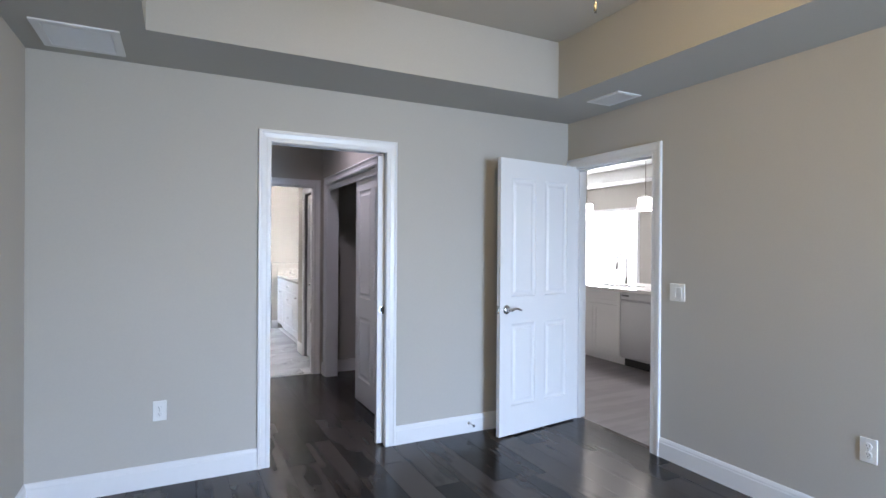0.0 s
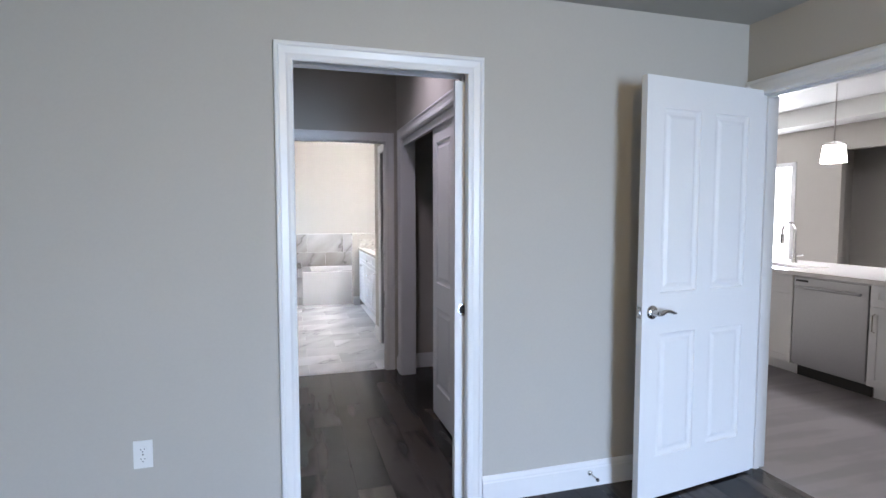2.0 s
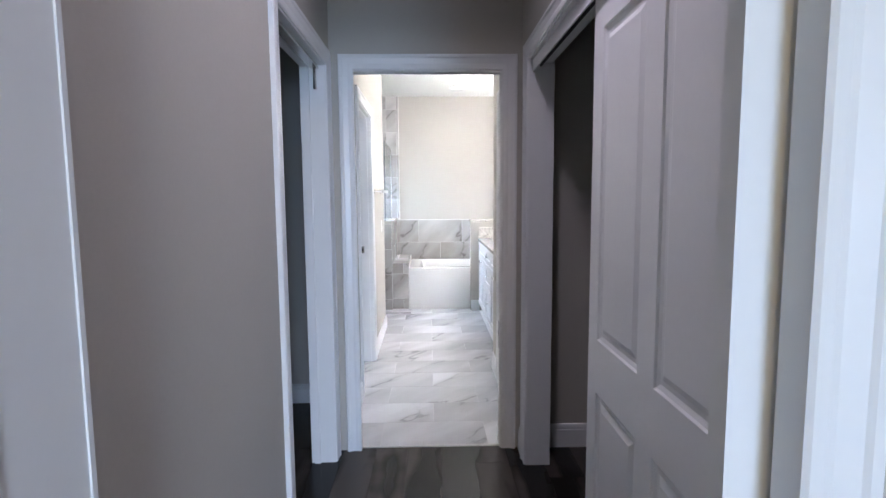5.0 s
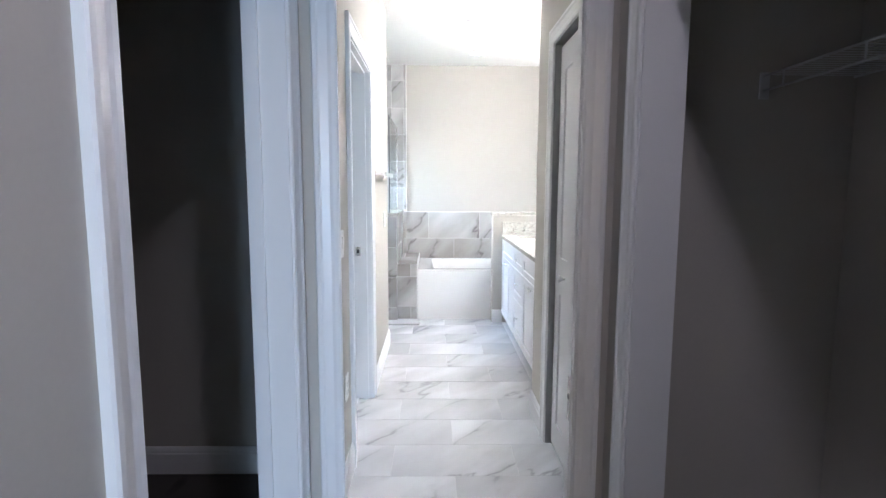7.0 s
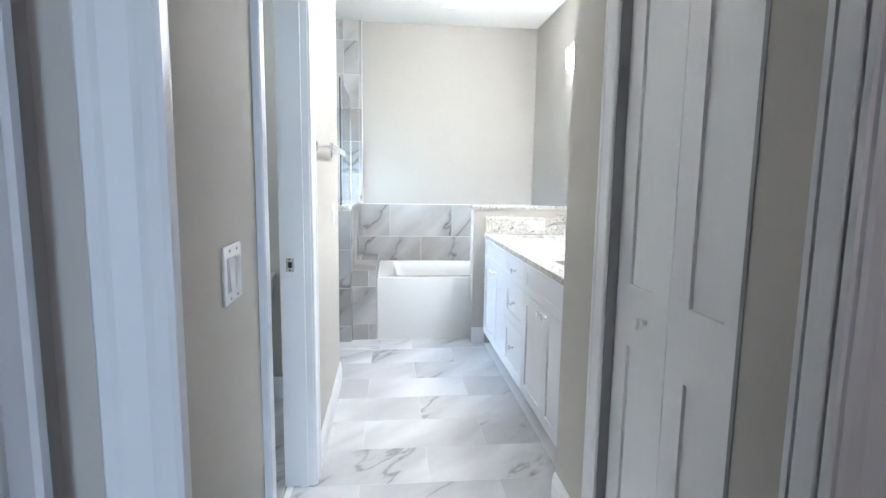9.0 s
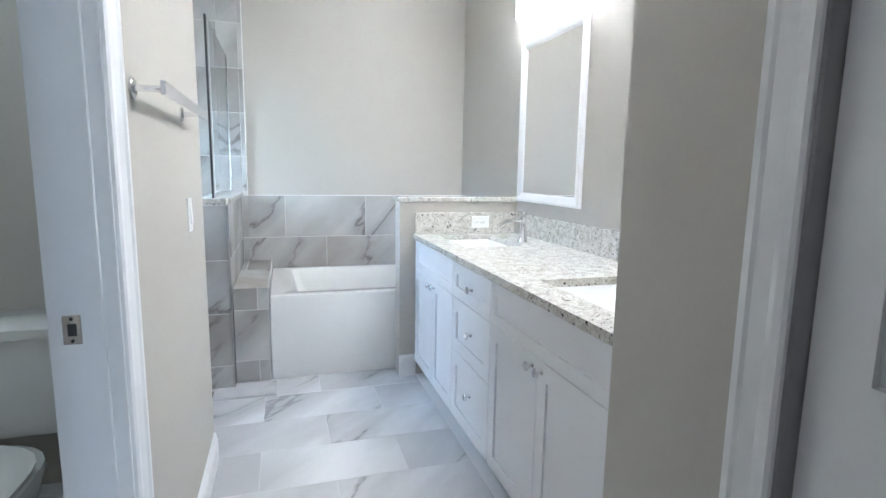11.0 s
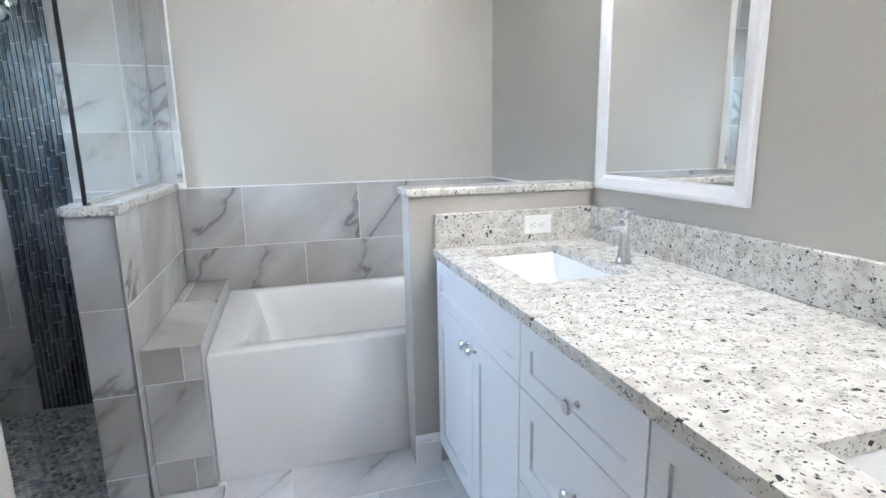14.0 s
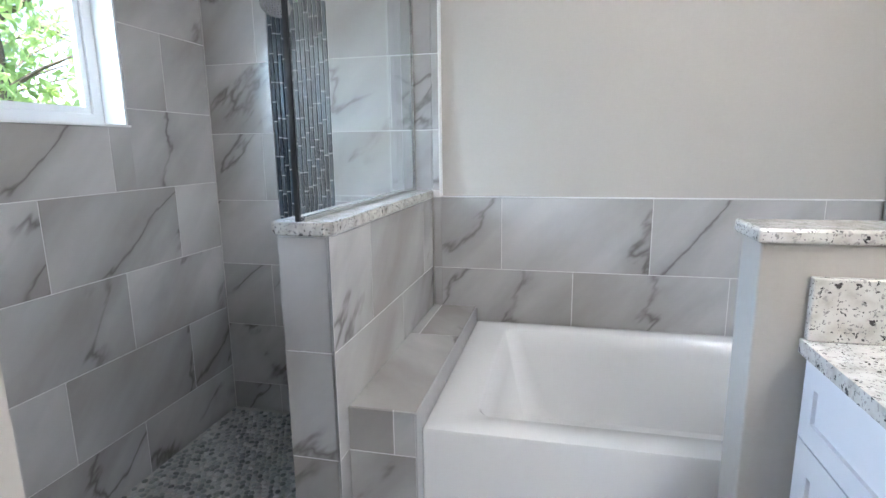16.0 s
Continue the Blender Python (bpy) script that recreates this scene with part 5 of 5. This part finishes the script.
def tile_field(u0, u1, v0, v1, m, parent, mat, w=0.61, d=0.306, gap=0.003, u_off=0.0, v_off=0.0, step=0.5, name="tile", holes=(), bev=0.0008):
    """Running-bond field of tiles on a plane, cut at its borders and round rectangular holes, over a bed of grout."""
    if parent is not bf:
        bed = wall_mesh("x", -0.006, -0.0012, u0, u1, v0, v1, holes)
        for v in bed.verts:
            v.co = m @ Vector((v.co.x, v.co.z, v.co.y))
        part("grout", bed, "grout", parent)
    row = math.floor((v0 - v_off) / d)
    while v_off + row * d < v1:
        a, b = max(v0, v_off + row * d + gap / 2), min(v1, v_off + (row + 1) * d - gap / 2)
        shift = u_off + (row % 2) * step * w
        k = math.floor((u0 - shift) / w)
        while shift + k * w < u1:
            p, q = max(u0, shift + k * w + gap / 2), min(u1, shift + (k + 1) * w - gap / 2)
            todo = [(p, q, a, b)]
            for h in holes:
                nxt = []
                for (x0, x1, y0, y1) in todo:
                    if h[0] >= x1 or h[1] <= x0 or h[2] >= y1 or h[3] <= y0:
                        nxt.append((x0, x1, y0, y1))
                        continue
                    nxt += [(x0, min(x1, h[0]), y0, y1), (max(x0, h[1]), x1, y0, y1), (max(x0, h[0]), min(x1, h[1]), y0, min(y1, h[2])), (max(x0, h[0]), min(x1, h[1]), max(y0, h[3]), y1)]
                todo = [t for t in nxt if t[1] - t[0] > 0.012 and t[3] - t[2] > 0.012]
            for t in todo:
                if t[1] > t[0] and t[3] > t[2]:
                    piece(name, *t, m, parent, mat, bev=bev)
            k += 1
        row += 1


OB = bpy.data.objects
bf = OB["floor_bath"]
flat = Matrix.Identity(4)
# bedroom and hall boards, in staggered rows
rnd = random.Random(5)
fl = OB["floor_bedroom"]
ORIGIN[fl] = Vector((0, 0, 0))
wide = 0.178
for i in range(int(3.78 / wide) + 1):
    x0, x1 = -0.90 + i * wide + 0.0004, min(2.88, -0.90 + (i + 1) * wide - 0.0004)
    y = -2.0 - rnd.uniform(0, 1.2)
    while y < 6.59:
        a, b = max(y, -2.0), min(y + 1.219, 6.59)
        y += 1.22
        if b > a and x1 > x0:
            piece("plank", x0, x1, a, b, flat, fl, "plank_dark", 0.007, 0.0007)
# bathroom floor
ORIGIN[bf] = Vector((0, 0, 0))
tile_field(0.262, 1.43, 6.612, 9.985, flat, bf, "marble_floor", gap=0.002, bev=0.0003, u_off=0.845, v_off=6.92)
tile_field(0.602, 1.43, 9.988, 10.24, flat, bf, "marble_floor", gap=0.002, bev=0.0003, u_off=0.845, v_off=6.92)
# plane frames: u, v on the wall, z out of it
north = Matrix(((1, 0, 0, 0), (0, 0, -1, 0), (0, 1, 0, 0), (0, 0, 0, 1)))  # u = x, v = z, out = -y
west = Matrix(((0, 0, 1, 0), (1, 0, 0, 0), (0, 1, 0, 0), (0, 0, 0, 1)))  # u = y, v = z, out = +x


def at_plane(m, place):
    return Matrix.Translation(place) @ m


nw = OB["wall_bath_north"]
ORIGIN[nw] = Vector((0, 0, 0))
back = at_plane(north, (0, 11.19, 0))
tile_field(0.412, 2.079, 0.44, 1.066, back, nw, "marble_wall", v_off=0.437, d=0.3145, u_off=0.372)
tile_field(0.376, 0.412, 0.44, 1.066, back, nw, "marble_wall", v_off=0.437, d=0.3145, u_off=0.372)
we = OB["wall_bath_east"]
ORIGIN[we] = Vector((0, 0, 0))
side = at_plane(Matrix(((0, 0, -1, 0), (-1, 0, 0, 0), (0, 1, 0, 0), (0, 0, 0, 1))), (2.081, 0, 0))  # u = -y, v = z, out = -x
tile_field(-11.178, -10.226, 0.44, 1.066, side, we, "marble_wall", v_off=0.437, d=0.3145, u_off=-10.9)
part("edge_trim", box(0.418, 2.079, 11.188, 11.1985, 1.067, 1.071), "trim_white", nw, "white caulk line over the tiles")
part("edge_trim", box(2.079, 2.0885, 10.226, 11.187, 1.067, 1.071), "trim_white", we, "white caulk line over the tiles")
sb = at_plane(north, (0, 11.15, 0))
bmx = box(-0.68, 0.24, 11.157, 11.198, -0.02, 2.76)
box(0.241, 0.41, 11.157, 11.198, 1.068, 2.76, bm=bmx)
tagged(part("shower_backer", bmx, "grout"), "tiled shower back wall", "wall", kind="structure")
bk = OB["shower_backer"]
ORIGIN[bk] = Vector((0, 0, 0))
MX0, MX1 = -0.352, -0.078
tile_field(-0.672, MX0 - 0.002, -0.015, 2.755, sb, bk, "marble_wall", v_off=0.128, d=0.306, u_off=-0.72)
tile_field(MX1 + 0.002, 0.246, -0.015, 2.755, sb, bk, "marble_wall", v_off=0.128, d=0.306, u_off=-0.41)
tile_field(0.248, 0.384, 1.10, 2.755, sb, bk, "marble_wall", v_off=0.128, d=0.306, u_off=-0.41)
tile_field(0.386, 0.412, 1.10, 2.755, at_plane(north, (0, 11.149, 0)), bk, "marble_wall", v_off=0.128, d=0.306, u_off=0.2)
part("edge_trim", box(0.4135, 0.417, 11.149, 11.197, 1.07, 2.755), "plate_white", bk, "white tile edge trim")
ws = OB["wall_shower_west"]
ORIGIN[ws] = Vector((0, 0, 0))
tile_field(9.402, 11.146, -0.015, 2.755, at_plane(west, (-0.672, 0, 0)), ws, "marble_wall", v_off=0.213, d=0.306, u_off=9.655, holes=[(9.742, 10.668, 1.367, 1.948)])
tile_field(10.13, 11.185, 0.0, 1.064, at_plane(west, (0.372, 0, 0)), sp, "marble_wall", v_off=0.145, d=0.306, u_off=10.42)
tile_field(0.232, 0.371, 0.016, 1.064, at_plane(north, (0, 10.13, 0)), sp, "marble_wall", v_off=0.145, d=0.306, u_off=0.15)
tile_field(0.375, 0.565, 0.016, 0.58, at_plane(north, (0, 10.19, 0)), ledge, "marble_wall", v_off=0.145, d=0.306, u_off=0.2)
tile_field(0.374, 0.565, 10.192, 11.185, Matrix.Translation((0, 0, 0.578)), ledge, "marble_wall", w=0.62, d=0.61, u_off=0.1, v_off=10.19)
# shower's other faces
far = Matrix(((-1, 0, 0, 0), (0, 0, 1, 0), (0, 1, 0, 0), (0, 0, 0, 1)))  # u = -x, v = z, out = +y
tn = OB["wall_toilet_north"]
ORIGIN[tn] = Vector((0, 0, 0))
tile_field(-0.23, 0.672, -0.015, 2.755, at_plane(far, (0, 9.400, 0)), tn, "marble_wall", v_off=0.213)
inner = Matrix(((0, 0, -1, 0), (-1, 0, 0, 0), (0, 1, 0, 0), (0, 0, 0, 1)))  # u = -y, v = z, out = -x
tile_field(-11.15, -10.132, -0.015, 1.064, at_plane(inner, (0.237, 0, 0)), sp, "marble_wall", v_off=0.145)


def mosaic_material():
    m = bpy.data.materials.new("mosaic_glass")
    m.use_nodes = True
    t = m.node_tree
    b = t.nodes["Principled BSDF"]
    b.inputs["Roughness"].default_value = 0.08
    info = t.nodes.new("ShaderNodeObjectInfo")
    r = ramp(t, [(0.0, (0.015, 0.022, 0.032)), (0.35, (0.04, 0.05, 0.06)), (0.65, (0.10, 0.115, 0.125)), (0.9, (0.06, 0.085, 0.11)), (1.0, (0.16, 0.18, 0.19))])
    t.links.new(info.outputs["Random"], r.inputs[0])
    n = t.nodes.new("ShaderNodeTexNoise")
    n.inputs["Scale"].default_value = 35
    bp = t.nodes.new("ShaderNodeBump")
    bp.inputs["Strength"].default_value, bp.inputs["Distance"].default_value = 0.25, 0.003
    t.links.new(n.outputs["Fac"], bp.inputs["Height"])
    t.links.new(bp.outputs["Normal"], b.inputs["Normal"])
    t.links.new(r.outputs[0], b.inputs["Base Color"])
    MAT["mosaic_glass"] = m


mosaic_material()
rnd = random.Random(11)
cols = 13
cw = (MX1 - MX0) / cols
for c in range(cols):
    z = -0.01 - rnd.uniform(0, 0.1)
    while z < 2.75:
        ln = rnd.choice((0.085, 0.12, 0.155))
        a, b = max(z, -0.01), min(z + ln - 0.004, 2.75)
        z += ln
        piece("mosaic_tile", MX0 + c * cw + 0.0022, MX0 + (c + 1) * cw - 0.0022, a, b, sb, bk, "mosaic_glass", 0.007, 0.0008)


def pebbles(x0, x1, y0, y1, z, seed):
    """Flat rounded stones set close together in a jittered grid, as one bed."""
    rnd = random.Random(seed)
    verts, faces, pitch = [], [], 0.025
    for i in range(int((x1 - x0) / pitch)):
        for j in range(int((y1 - y0) / pitch)):
            cx = x0 + (i + 0.5 + (j % 2) * 0.5 + rnd.uniform(-0.22, 0.22)) * pitch
            cy = y0 + (j + 0.5 + rnd.uniform(-0.22, 0.22)) * pitch
            if cx > x1 - 0.01:
                continue
            rx, ry, a0, n0 = rnd.uniform(0.010, 0.0155), rnd.uniform(0.009, 0.0135), rnd.uniform(0, 3.14), len(verts)
            for s, dz in ((1.0, 0.0), (0.9, 0.004), (0.55, 0.0062)):
                for k in range(8):
                    a = 2 * math.pi * k / 8
                    u, v = rx * s * math.cos(a), ry * s * math.sin(a)
                    verts.append((cx + u * math.cos(a0) - v * math.sin(a0), cy + u * math.sin(a0) + v * math.cos(a0), z + dz))
            for r in (0, 8):
                faces += [(n0 + r + k, n0 + r + (k + 1) % 8, n0 + r + 8 + (k + 1) % 8, n0 + r + 8 + k) for k in range(8)]
            faces.append(tuple(n0 + 16 + k for k in range(8)))
    me = bpy.data.meshes.new("pebble_bed")
    me.from_pydata(verts, [], faces)
    for p in me.polygons:
        p.use_smooth = True
    m = bpy.data.materials.new("pebble")
    m.use_nodes = True
    t = m.node_tree
    b = t.nodes["Principled BSDF"]
    b.inputs["Roughness"].default_value = 0.35
    g = t.nodes.new("ShaderNodeNewGeometry")
    r = ramp(t, [(0.0, (0.13, 0.14, 0.145)), (0.25, (0.24, 0.255, 0.255)), (0.6, (0.34, 0.355, 0.355)), (0.85, (0.43, 0.44, 0.435)), (1.0, (0.52, 0.52, 0.51))])
    t.links.new(g.outputs["Random Per Island"], r.inputs[0])
    t.links.new(r.outputs[0], b.inputs["Base Color"])
    me.materials.append(m)
    return tagged(new("pebble_bed", me), "grey and white pebble mosaic shower floor", "pebbles", kind="stuff")


pebbles(-0.672, 0.246, 9.402, 11.148, -0.0175, 3)
